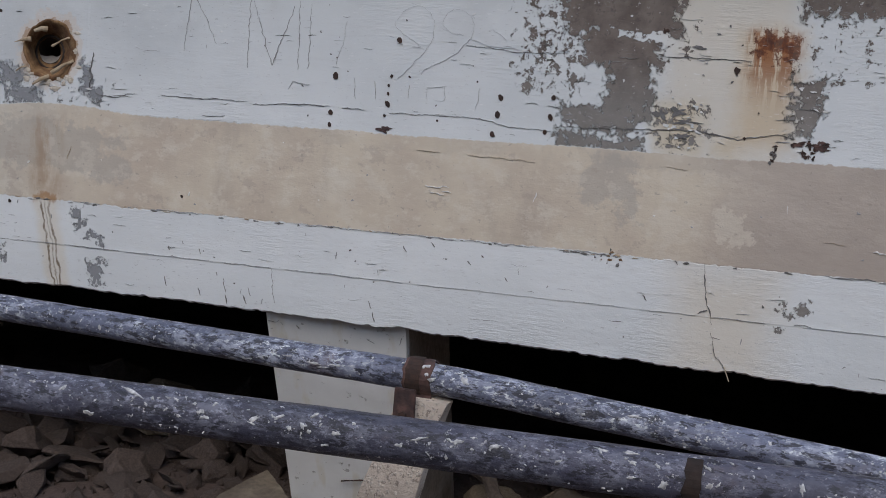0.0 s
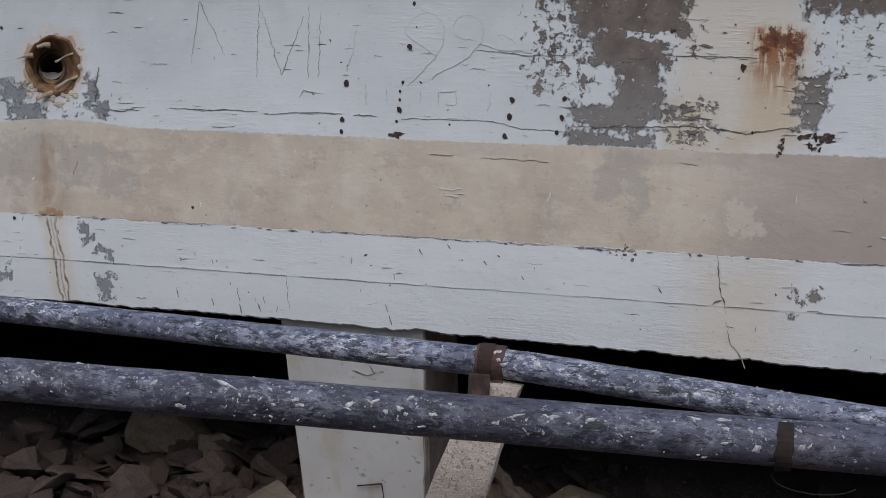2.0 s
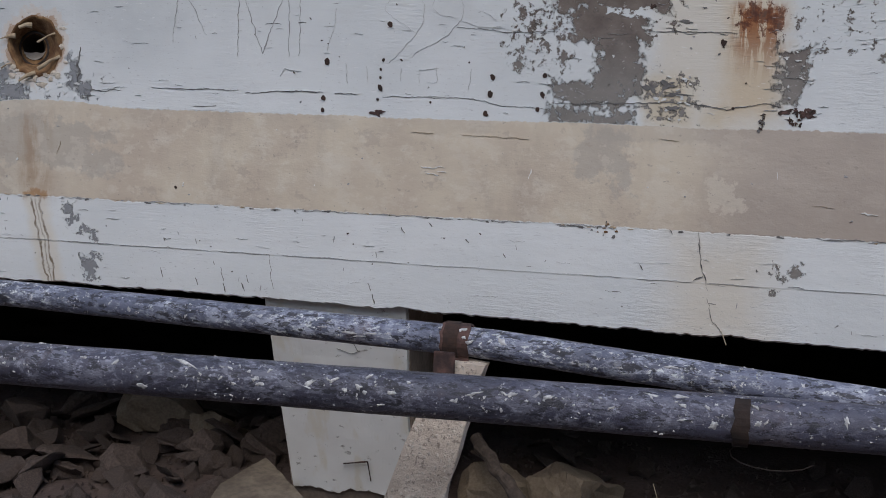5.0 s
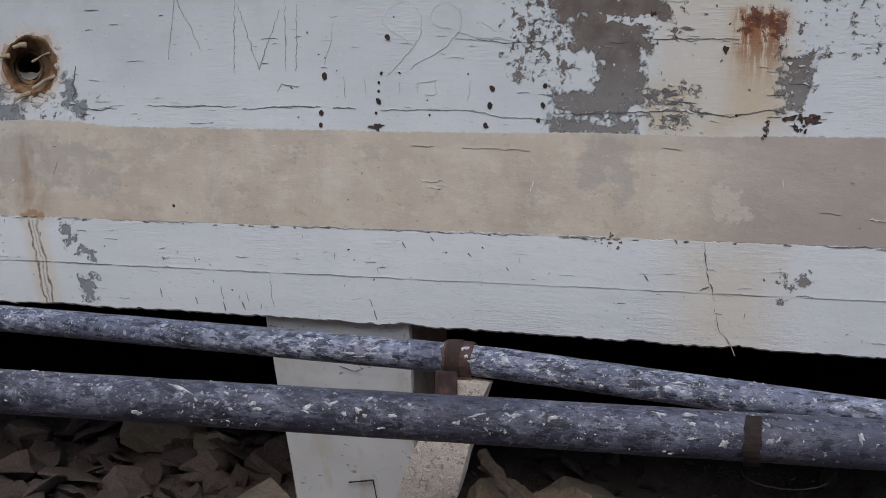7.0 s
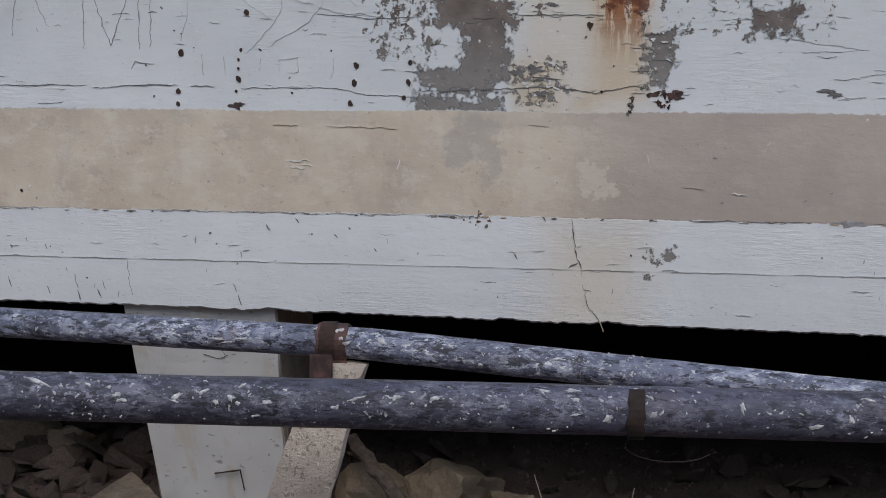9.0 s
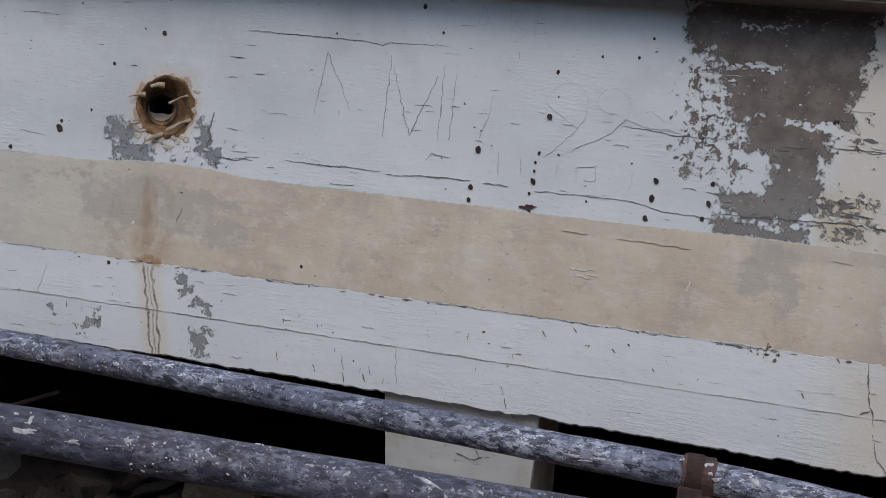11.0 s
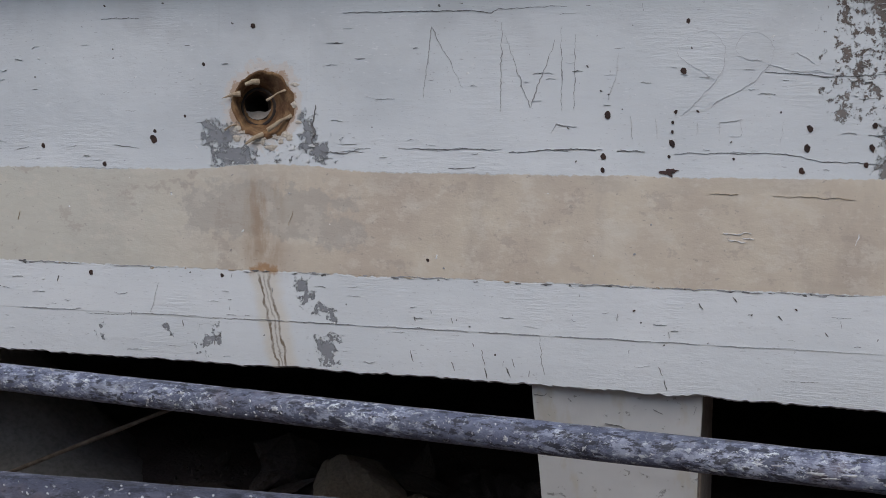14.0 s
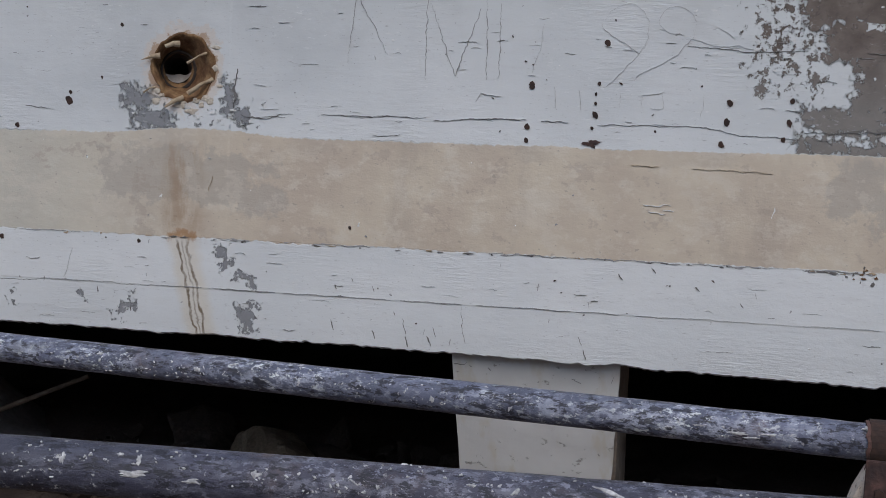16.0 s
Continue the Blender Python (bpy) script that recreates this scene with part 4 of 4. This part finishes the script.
def pier_mark(points, width, mat):
    """A thin jagged crack on the leaning face of the pier."""
    pts = along([(x, 0.0, z) for x, z in points], 0.006)
    bm = bmesh.new()
    left, right = [], []
    for i, p in enumerate(pts):
        d = (pts[min(i + 1, len(pts) - 1)] - pts[max(i - 1, 0)]).normalized()
        nrm = Vector((-d.z, 0, d.x)) * width * (0.4 + 1.6 * abs(noise.noise((p.x * 80, p.z * 80, 2))))
        q = Vector((p.x, 0.022 + 0.40 * (0.613 - p.z) - 0.0022, p.z)) + Vector((0, 0, 0.002 * noise.noise((p.x * 120, 1, 3))))
        left.append(bm.verts.new(q + nrm)), right.append(bm.verts.new(q - nrm))
    deep = [bm.verts.new(v.co + Vector((0, 0.003, 0))) for v in left], [bm.verts.new(v.co + Vector((0, 0.003, 0))) for v in right]
    for i in range(len(pts) - 1):
        for a, b in ((left, right), (deep[0], left), (right, deep[1])):
            bm.faces.new((a[i], a[i + 1], b[i + 1], b[i]))
    bmesh.ops.recalc_face_normals(bm, faces=bm.faces[:])
    part("crack", bm, mat, pier)


for pts in ([(-0.006, 0.584), (0.014, 0.583), (0.019, 0.588)],
            [(0.127, 0.533), (0.155, 0.530), (0.184, 0.512), (0.190, 0.496)],
            [(0.217, 0.570), (0.234, 0.561)],
            [(0.143, 0.498), (0.175, 0.488), (0.196, 0.497)],
            [(0.023, 0.583), (0.028, 0.579)],
            [(0.059, 0.581), (0.065, 0.575)],
            [(0.290, 0.565), (0.295, 0.582)]):
    pier_mark([(x * 1.03 - 0.010, z) for x, z in pts], 0.00035, CRACK)
bm = bmesh.new()
rows = []
for i in range(29):
    ring = []
    for k in range(40):
        a, r = 2 * math.pi * k / 40, 0.85 * i / 28
        x, y = r * math.cos(a), r * math.sin(a) * 0.75
        ring.append(bm.verts.new((x, y, 0.54 * math.exp(-(r / 0.40) ** 2) + 0.02 * noise.noise((x * 6, y * 6, 0)) + 0.008 * noise.noise((x * 25, y * 25, 0)) - 0.03)))
    rows.append(ring)
for r0, r1 in zip(rows, rows[1:]):
    for k in range(40):
        bm.faces.new((r0[k], r0[(k + 1) % 40], r1[(k + 1) % 40], r1[k]))
bmesh.ops.remove_doubles(bm, verts=bm.verts[:], dist=0.0005)
bmesh.ops.recalc_face_normals(bm, faces=bm.faces[:])
heap = tagged(part("soil_mound", bm, SHADE, smooth=True), "grey heap of dusty soil under the floor", "soil mound")
heap.location = (-2.05, 0.95, 0.06)


# ---- pipes ----
NEAR_R, FAR_R = 0.0258, 0.0196
NEAR_LINE = [(-4.5, -1.481, 0.6885), (0.0, -1.175, 0.6885), (4.5, -0.869, 0.6885)]
FAR_LINE = [(-4.5, -0.30, 0.6985), (-0.75, -0.745, 0.7155), (0.0, -0.842, 0.716), (0.64, -0.915, 0.715), (0.70, -0.922, 0.7135), (1.21, -0.955, 0.6825), (4.5, -1.00, 0.4885)]


def on_line(line, x):
    for a, b in zip(line, line[1:]):
        if a[0] <= x <= b[0]:
            return Vector(a).lerp(Vector(b), (x - a[0]) / (b[0] - a[0]))


def splash(pipe, line, radius, x, turn, length, width, tilt, seed, name="paint_splash", into=None):
    """A dried blob of paint wrapped on a pipe; turn is degrees above the side that faces the open."""
    c = on_line(line, x)
    d = (on_line(line, x + 0.02) - c).normalized()
    out0 = Vector((0, -1, 0)) - d * d.dot(Vector((0, -1, 0)))
    out0.normalize()
    up = out0.cross(d).normalized()
    up = up if up.z > 0 else -up

    def place(u, v, lift):
        a = radians(turn) + v / radius
        return c + d * u + (out0 * math.cos(a) + up * math.sin(a)) * (radius + lift)

    bm = into or bmesh.new()
    sides = 8 if into else 20
    ca, sa = math.cos(tilt), math.sin(tilt)
    rings = [[], [], []]
    for k in range(sides):
        a = 2 * math.pi * k / sides
        m = max(0.25, 1 + 0.9 * noise.noise((math.cos(a) * 1.4 + seed, math.sin(a) * 1.4, seed * 3.1)) + 0.45 * noise.noise((math.cos(a) * 3.2 + seed, math.sin(a) * 3.2, seed * 1.3)))
        for ring, s, lift in zip(rings, (1.0, 0.86, 0.45), (-0.0004, 0.0007, 0.0011)):
            u, v = length * m * s * math.cos(a), width * m * s * math.sin(a)
            ring.append(bm.verts.new(place(u * ca - v * sa, u * sa + v * ca, lift)))
    top = bm.verts.new(place(0, 0, 0.0012))
    for r0, r1 in zip(rings, rings[1:]):
        for k in range(sides):
            bm.faces.new((r0[k], r0[(k + 1) % sides], r1[(k + 1) % sides], r1[k]))
    for k in range(sides):
        bm.faces.new((rings[2][k], rings[2][(k + 1) % sides], top))
    if not into:
        bmesh.ops.recalc_face_normals(bm, faces=bm.faces[:])
        part(name, bm, SPLASH, pipe)


def specks(pipe, line, radius, x0, x1, count, low, high, small, large):
    """The finest spatter on a pipe, thrown in bursts."""
    bm = bmesh.new()
    burst = x0
    for k in range(count):
        if k % 6 == 0:
            burst, height = rng.uniform(x0, x1), rng.uniform(low, high)
        r = rng.uniform(small, large)
        splash(pipe, line, radius, burst + rng.gauss(0, 0.022), height + rng.gauss(0, 14), r * rng.uniform(0.8, 2.4), r, rng.uniform(-1, 1), k * 1.7, into=bm)
    part("paint_specks", bm, SPLASH, pipe, "fine spatter of white paint")["kind"] = "stuff"


def build_pipe(name, line, radius, mat, label):
    base = tagged(new(name), label, "pipe", "pipes along the wall")
    part("tube", sweep(along(line, 0.03), radius, 28, True, 0.0007), mat, base, smooth=True)
    return base


near_pipe = build_pipe("water_pipe", NEAR_LINE, NEAR_R, NEAR_PAINT, "dark blue-grey steel pipe spattered with white paint")
far_pipe = build_pipe("water_pipe", FAR_LINE, FAR_R, FAR_PAINT, "thinner scuffed blue-grey steel pipe, slightly bent")
for x, turn, ln, wd, tilt in ((0.385, 48, 0.021, 0.0038, -0.35), (0.337, -22, 0.009, 0.006, 0.2), (0.30, 35, 0.008, 0.004, 0.6), (0.26, 42, 0.006, 0.004, 0.2), (0.47, 20, 0.005, 0.006, 0.2),
                              (0.485, 45, 0.004, 0.005, 0.4), (0.475, 8, 0.006, 0.005, 0.0), (0.535, 22, 0.009, 0.005, 0.6), (0.56, 30, 0.008, 0.004, 0.5), (0.575, 10, 0.004, 0.006, 0.3), (0.59, 20, 0.005, 0.007, -0.3),
                              (0.628, 12, 0.006, 0.005, 0.1), (0.615, -22, 0.006, 0.003, 0.2), (0.72, 25, 0.012, 0.003, 0.35), (0.76, 30, 0.008, 0.006, 0.2), (0.80, 30, 0.009, 0.005, 0.4), (0.70, 5, 0.006, 0.004, 0.0),
                              (0.975, -5, 0.007, 0.008, 0.6), (1.02, 5, 0.004, 0.006, 0.2), (1.108, 25, 0.0035, 0.012, 0.25), (1.18, -15, 0.009, 0.005, 0.3), (1.215, 5, 0.0035, 0.009, 0.1), (1.265, 18, 0.026, 0.0032, -0.55),
                              (1.235, 52, 0.009, 0.003, -0.3), (-0.06, 10, 0.022, 0.006, 0.05), (-0.055, 40, 0.004, 0.011, 0.1), (-0.13, 35, 0.004, 0.010, 0.2), (0.0, 5, 0.012, 0.004, 0.1), (0.06, 30, 0.005, 0.007, -0.4),
                              (-0.20, 20, 0.004, 0.006, 0.3), (0.94, 60, 0.012, 0.004, 0.0), (0.91, 58, 0.01, 0.003, -0.2)):
    splash(near_pipe, NEAR_LINE, NEAR_R, x, turn, ln * 0.70, wd * 0.50, tilt, x * 13)
for k in range(30):
    x = rng.choice((rng.gauss(0.58, 0.05), rng.gauss(0.76, 0.06), rng.gauss(0.47, 0.03), rng.gauss(0.99, 0.04), rng.gauss(-0.05, 0.06), rng.uniform(0.1, 1.4)))
    splash(near_pipe, NEAR_LINE, NEAR_R, x, rng.uniform(0, 55), rng.uniform(0.002, 0.0055), rng.uniform(0.0009, 0.002), rng.uniform(-1.2, 1.2), k * 2.9)
specks(near_pipe, NEAR_LINE, NEAR_R, -0.7, 1.6, 330, -30, 75, 0.0004, 0.0013)
for x, turn, ln, wd, tilt in ((-0.155, 10, 0.007, 0.005, 0.0), (-0.105, 45, 0.008, 0.003, 0.1), (0.155, -5, 0.004, 0.006, 0.2), (0.50, -5, 0.018, 0.003, 0.0), (0.46, 8, 0.010, 0.002, 0.05), (0.535, 2, 0.012, 0.002, 0.0), (0.515, -14, 0.012, 0.002, 0.1),
                              (0.71, 25, 0.010, 0.007, -0.5), (0.83, -20, 0.004, 0.004, 0.0), (0.92, 30, 0.010, 0.004, 0.2), (0.86, 0, 0.005, 0.003, 0.0), (-0.62, 50, 0.003, 0.003, 0.0), (-0.30, 30, 0.006, 0.003, 0.2)):
    splash(far_pipe, FAR_LINE, FAR_R, x, turn, ln * 0.7, wd * 0.55, tilt, x * 17)
specks(far_pipe, FAR_LINE, FAR_R, -1.0, 1.3, 260, -35, 75, 0.0004, 0.0012)


def strap(parent, line, radius, x, width, tail, mat, label, wear=0.0, over=241):
    """A flat steel band bent over a pipe, with a tail below it."""
    c = on_line(line, x)
    bm = bmesh.new()
    arc = [radians(a) for a in range(-60, over, 15)]
    path = [(-math.cos(a) * (radius + 0.001), math.sin(a) * (radius + 0.001)) for a in arc]
    path = [(-radius * 0.62, -radius - tail)] + path
    rows = []
    for y, z in path:
        nib = wear * noise.noise((y * 90, z * 90, x)), wear * noise.noise((y * 90, z * 90, x + 7))
        rows.append([bm.verts.new(c + Vector((s * width / 2 + nib[s > 0], y * f, z * f if z > -radius else z))) for s, f in ((-1, 1), (-1, 1.12), (1, 1.12), (1, 1))])
    for r0, r1 in zip(rows, rows[1:]):
        for k in range(4):
            bm.faces.new((r0[k], r0[(k + 1) % 4], r1[(k + 1) % 4], r1[k]))
    bmesh.ops.recalc_face_normals(bm, faces=bm.faces[:])
    return part("strap", bm, mat, parent, label)


clamp = tagged(new("pipe_clamp"), "rusty steel clamp holding the thin pipe to its post", "pipe clamp")
strap(clamp, FAR_LINE, FAR_R, 0.645, 0.037, 0.012, RUSTY, "rust-brown bent steel band", 0.0035)
strap(clamp, FAR_LINE, FAR_R + 0.0012, 0.640, 0.019, 0.030, DARK_RUST, "dark rusted inner band", 0.002)
c = on_line(FAR_LINE, 0.643)
part("foot_plate", block((0.624, c.y - 0.043, c.z - FAR_R - 0.045), (0.652, c.y - 0.038, c.z - FAR_R + 0.010), 0.001, 3, 0.0015), RUSTY, clamp)
bm = bmesh.new()
bmesh.ops.create_cone(bm, cap_ends=True, segments=6, radius1=0.005, radius2=0.005, depth=0.006, matrix=pose(0.638, c.y - 0.045, c.z - FAR_R - 0.022, 90))
part("bolt", bm, DARK_RUST, clamp)
for x, turn, ln, wd in ((0.630, 50, 0.006, 0.003), (0.641, 42, 0.005, 0.0035), (0.655, 48, 0.005, 0.003), (0.634, 25, 0.003, 0.004), (0.660, 22, 0.0025, 0.003), (0.668, 8, 0.005, 0.003)):
    splash(clamp, FAR_LINE, FAR_R * 1.13, x, turn, ln, wd, 0.4, x * 40)
clip = tagged(new("pipe_strap"), "dark rusted strap round the thick pipe", "pipe strap")
strap(clip, NEAR_LINE, NEAR_R, 1.005, 0.017, 0.0, IRON, "blackened steel band", 0.004, 61)
c = on_line(NEAR_LINE, 1.005)
part("tie_wire", sweep(along([(1.005 + 0.045 * math.cos(a) + 0.035, c.y + 0.006, c.z - NEAR_R - 0.012 + 0.016 * math.sin(a)) for a in np.linspace(0.6, 5.9, 14)], 0.01), 0.0007, 6), IRON, clip, "thin loop of dark wire")


def build_post():
    """A leaning rough concrete post below the pipes."""
    base = tagged(new("concrete_post"), "rough leaning concrete post with exposed aggregate", "post")
    bm = bmesh.new()
    rows = []
    for j in range(31):
        z = -0.02 + (0.690 + 0.02) * j / 30
        k = (0.690 - z)
        cx, w = 0.657 - 0.31 * k, 0.0305 + 0.045 * k
        ring = []
        for u, v in ((-1, -1), (-0.4, -1.05), (0.4, -1.05), (1, -1), (1, -0.3), (1, 0.4), (1, 1), (0, 1), (-1, 1), (-1, 0.4), (-1, -0.3)):
            p = Vector((cx + u * w, -0.928 + v * 0.014, z))
            ring.append(bm.verts.new(p + noise.noise_vector(p * 45) * 0.003 + noise.noise_vector(p * 120) * 0.0025))
        rows.append(ring)
    for r0, r1 in zip(rows, rows[1:]):
        for k in range(11):
            bm.faces.new((r0[k], r0[(k + 1) % 11], r1[(k + 1) % 11], r1[k]))
    bm.faces.new(rows[-1]), bm.faces.new(rows[0][::-1])
    bmesh.ops.recalc_face_normals(bm, faces=bm.faces[:])
    part("shaft", bm, POST, base)
    return base


build_post()


# ---- rubble ----
def rock_mesh(seed, flatness, count=16):
    r = random.Random(seed)
    bm = bmesh.new()
    for _ in range(count):
        v = Vector((r.gauss(0, 1), r.gauss(0, 1), r.gauss(0, 1))).normalized() * r.uniform(0.75, 1.0)
        bm.verts.new((v.x, v.y * r.uniform(0.7, 1), v.z * flatness))
    bmesh.ops.convex_hull(bm, input=bm.verts[:])
    bmesh.ops.delete(bm, geom=[v for v in bm.verts if not v.link_faces], context="VERTS")
    bmesh.ops.bevel(bm, geom=bm.edges[:], offset=0.02, segments=1, affect="EDGES")
    bmesh.ops.triangulate(bm, faces=bm.faces[:])
    bmesh.ops.subdivide_edges(bm, edges=[e for e in bm.edges if e.calc_length() > 0.3], cuts=2, use_grid_fill=True)
    for v in bm.verts:
        v.co += noise.noise_vector(v.co * 2.3 + Vector((seed, 0, 0))) * 0.10 * min(1, flatness * 1.5) + noise.noise_vector(v.co * 6.0) * 0.035
    bmesh.ops.recalc_face_normals(bm, faces=bm.faces[:])
    me = bpy.data.meshes.new("stone")
    bm.to_mesh(me)
    bm.free()
    return me


def stone(me, x, y, size, turn, tip, sink, mat, label, lift=0.0, name="stone"):
    ob = new(name, me)
    ob.matrix_world = Matrix.Translation((x, y, ground_height(x, y) + size * (0.45 - sink) + lift)) @ Euler((tip[0], tip[1], turn)).to_matrix().to_4x4() @ Matrix.Diagonal((size, size, size, 1))
    if not me.materials:
        me.materials.append(mat)
    tagged(ob, label, "rubble", "rubble stones")
    return ob


ROUND = [rock_mesh(k, 0.75) for k in range(7)]
FLAT = [rock_mesh(40 + k, 0.22, 12) for k in range(7)]


def chunk_mesh(seed):
    """A broken masonry block: roughly square, with rough faces and lost corners."""
    r = random.Random(seed)
    dims = (1.0, r.uniform(0.65, 0.9), r.uniform(0.55, 0.75))
    bm = bmesh.new()
    bmesh.ops.create_cube(bm, size=2)
    bmesh.ops.subdivide_edges(bm, edges=bm.edges[:], cuts=6, use_grid_fill=True)
    cut = [Vector((r.choice((-1, 1)), r.choice((-1, 1)), r.choice((-1, 1)))) + Vector((r.uniform(-0.5, 0.5), r.uniform(-0.5, 0.5), 0)) for _ in range(4)]
    for v in bm.verts:
        for c in cut:
            d = c.normalized()
            over = v.co.dot(d) - r.uniform(1.02, 1.06)
            if over > 0:
                v.co -= d * over
        p = v.co + Vector((seed * 3.0, 0, 0))
        v.co += noise.noise_vector(p * 1.6) * 0.16 + noise.noise_vector(p * 5) * 0.06 + noise.noise_vector(p * 12) * 0.03
        v.co = Vector((v.co.x * dims[0], v.co.y * dims[1], v.co.z * dims[2]))
    me = bpy.data.meshes.new("stone")
    bm.to_mesh(me)
    bm.free()
    return me


PALE = [chunk_mesh(80 + k) for k in range(4)]
for me in PALE:
    me.materials.append(PALE_STONE)
for x, y, s, turn, k, lift in ((-0.665, 0.80, 0.108, 0.5, 0, 0.020), (-0.47, 0.74, 0.075, 1.4, 1, 0.0), (-0.78, 0.62, 0.075, 2.2, 2, 0.02), (-0.42, 0.62, 0.09, 2.9, 3, 0.0),
                               (-0.85, 0.35, 0.09, 0.7, 4, 0.02), (-1.0, 0.60, 0.11, 1.9, 5, 0.02), (-0.35, 0.42, 0.075, 2.4, 6, 0.02), (-0.95, 0.95, 0.13, 0.2, 0, 0.02)):
    stone((PALE if k < 2 and y < 0.9 else ROUND)[k], x, y, s, turn, (0.3, 0.5), 0.1, STONE, "large dusty lump of broken masonry", lift)
for x, y, s, turn, k, lift in ((0.44, 0.42, 0.080, 0.3, 0, 0.025), (0.615, 0.44, 0.105, 1.2, 1, 0.0), (0.76, 0.42, 0.06, 2.0, 2, -0.01), (0.54, 0.24, 0.075, 2.7, 3, -0.015), (0.66, 0.24, 0.065, 1.7, 0, -0.015),
                               (1.78, 0.30, 0.085, 0.9, 1, 0.05)):
    stone(PALE[k], x, y, s, turn, (0.2, 0.3), 0.1, PALE_STONE, "sandy yellow chunk of broken stone", lift)
for k in range(290):
    x, y = rng.choice((rng.uniform(-1.25, 1.7), rng.uniform(-1.05, -0.1))), rng.uniform(-0.25, 1.05)
    if -0.16 < x < 0.38 and 0.08 < y < 0.80:
        continue
    s = rng.choice((rng.uniform(0.022, 0.05), rng.uniform(0.03, 0.08))) * (1.15 if x < 0.1 else 0.8)
    if rng.random() < 0.55:
        stone(rng.choice(FLAT), x, y, s * 1.25, rng.uniform(0, 6.3), (rng.uniform(-0.7, 0.7), rng.uniform(-0.7, 0.7)), 0.2, STONE, "flat broken shard of dusty render", 0.012)
    else:
        stone(rng.choice(ROUND), x, y, s, rng.uniform(0, 6.3), (rng.uniform(-0.6, 0.6), rng.uniform(-0.6, 0.6)), 0.15, STONE, "angular dusty stone among the rubble")
# flat slab with a sharp corner
bm = bmesh.new()
corners = ((0.0, 0.0), (0.20, -0.20), (0.16, -0.36), (-0.04, -0.34), (-0.055, -0.15))
lo = [bm.verts.new((x, y, -0.011)) for x, y in corners]
hi = [bm.verts.new((x * 0.985, y * 0.985, 0.011)) for x, y in corners]
bm.faces.new(hi), bm.faces.new(lo[::-1])
for k in range(5):
    bm.faces.new((lo[k], lo[(k + 1) % 5], hi[(k + 1) % 5], hi[k]))
bmesh.ops.subdivide_edges(bm, edges=bm.edges[:], cuts=4, use_grid_fill=True)
bmesh.ops.triangulate(bm, faces=bm.faces[:])
bmesh.ops.subdivide_edges(bm, edges=[e for e in bm.edges if e.calc_length() > 0.04], cuts=2, use_grid_fill=True)
for v in bm.verts:
    v.co += noise.noise_vector(v.co * 22) * 0.0025 + noise.noise_vector(v.co * 70) * 0.002
slab = tagged(part("slab_piece", bm, SLAB), "broken flat slab with a sharp corner, lying on rubble", "rubble")
slab.matrix_world = pose(-0.121, 0.30, 0.155, 13, 0, 0)
# crumbs
bm = bmesh.new()
for k in range(6000):
    x, y = rng.uniform(-1.3, 1.8), rng.uniform(-0.5, 1.0)
    s = rng.choice((rng.uniform(0.003, 0.010), rng.uniform(0.005, 0.011)))
    m = Matrix.Translation((x, y, ground_height(x, y) + s * 0.3)) @ Euler((rng.uniform(0, 6), rng.uniform(0, 6), rng.uniform(0, 6))).to_matrix().to_4x4() @ Matrix.Diagonal((s, s * rng.uniform(0.5, 1), s * rng.uniform(0.3, 0.8), 1))
    v = [bm.verts.new(m @ Vector(c)) for c in ((1, 0, -0.5), (-0.6, 0.9, -0.5), (-0.6, -0.9, -0.5), (0.1, 0.2, 0.8))]
    for f in ((0, 2, 1), (0, 1, 3), (1, 2, 3), (2, 0, 3)):
        bm.faces.new([v[i] for i in f])
tagged(part("rubble_crumbs", bm, STONE), "small crumbs of broken masonry on the soil", "rubble", kind="stuff")
# dead branch, thin rod, stalks
branch = tagged(new("dead_branch"), "dry forked branch lying on the stones", "branch")
part("stem", sweep(along([(0.405, 0.33, 0.262), (0.49, 0.22, 0.205), (0.59, 0.12, 0.145), (0.74, -0.06, 0.04)], 0.02), 0.014, 12, True, 0.012, 1.7), BARK, branch)
part("twig", sweep(along([(0.51, 0.20, 0.198), (0.455, 0.27, 0.222), (0.395, 0.33, 0.225)], 0.02), 0.007, 8, True, 0.003, 0.5), BARK, branch)
rod = tagged(new("steel_rod"), "thin brown rod slanting in the crawl space", "rod")
part("bar", sweep(along([(-1.85, 0.5, 0.055), (-1.06, 0.5, 0.392)], 0.1), 0.006, 10, True, 0.001), ROD, rod)
for x, y, h, lean in ((1.03, 0.25, 0.13, 0.02), (1.42, 0.20, 0.14, 0.03), (1.36, 0.22, 0.09, -0.03), (0.86, 0.28, 0.12, -0.03)):
    g = ground_height(x, y)
    tagged(part("dry_stalk", sweep([(x, y, g - 0.01), (x + lean * 0.4, y, g + h * 0.5), (x + lean, y - 0.01, g + h)], 0.0022, 6, True, 0, 0.4), STRAW), "dry straw-coloured stalk standing in rubble", "stalk", "dry stalks")
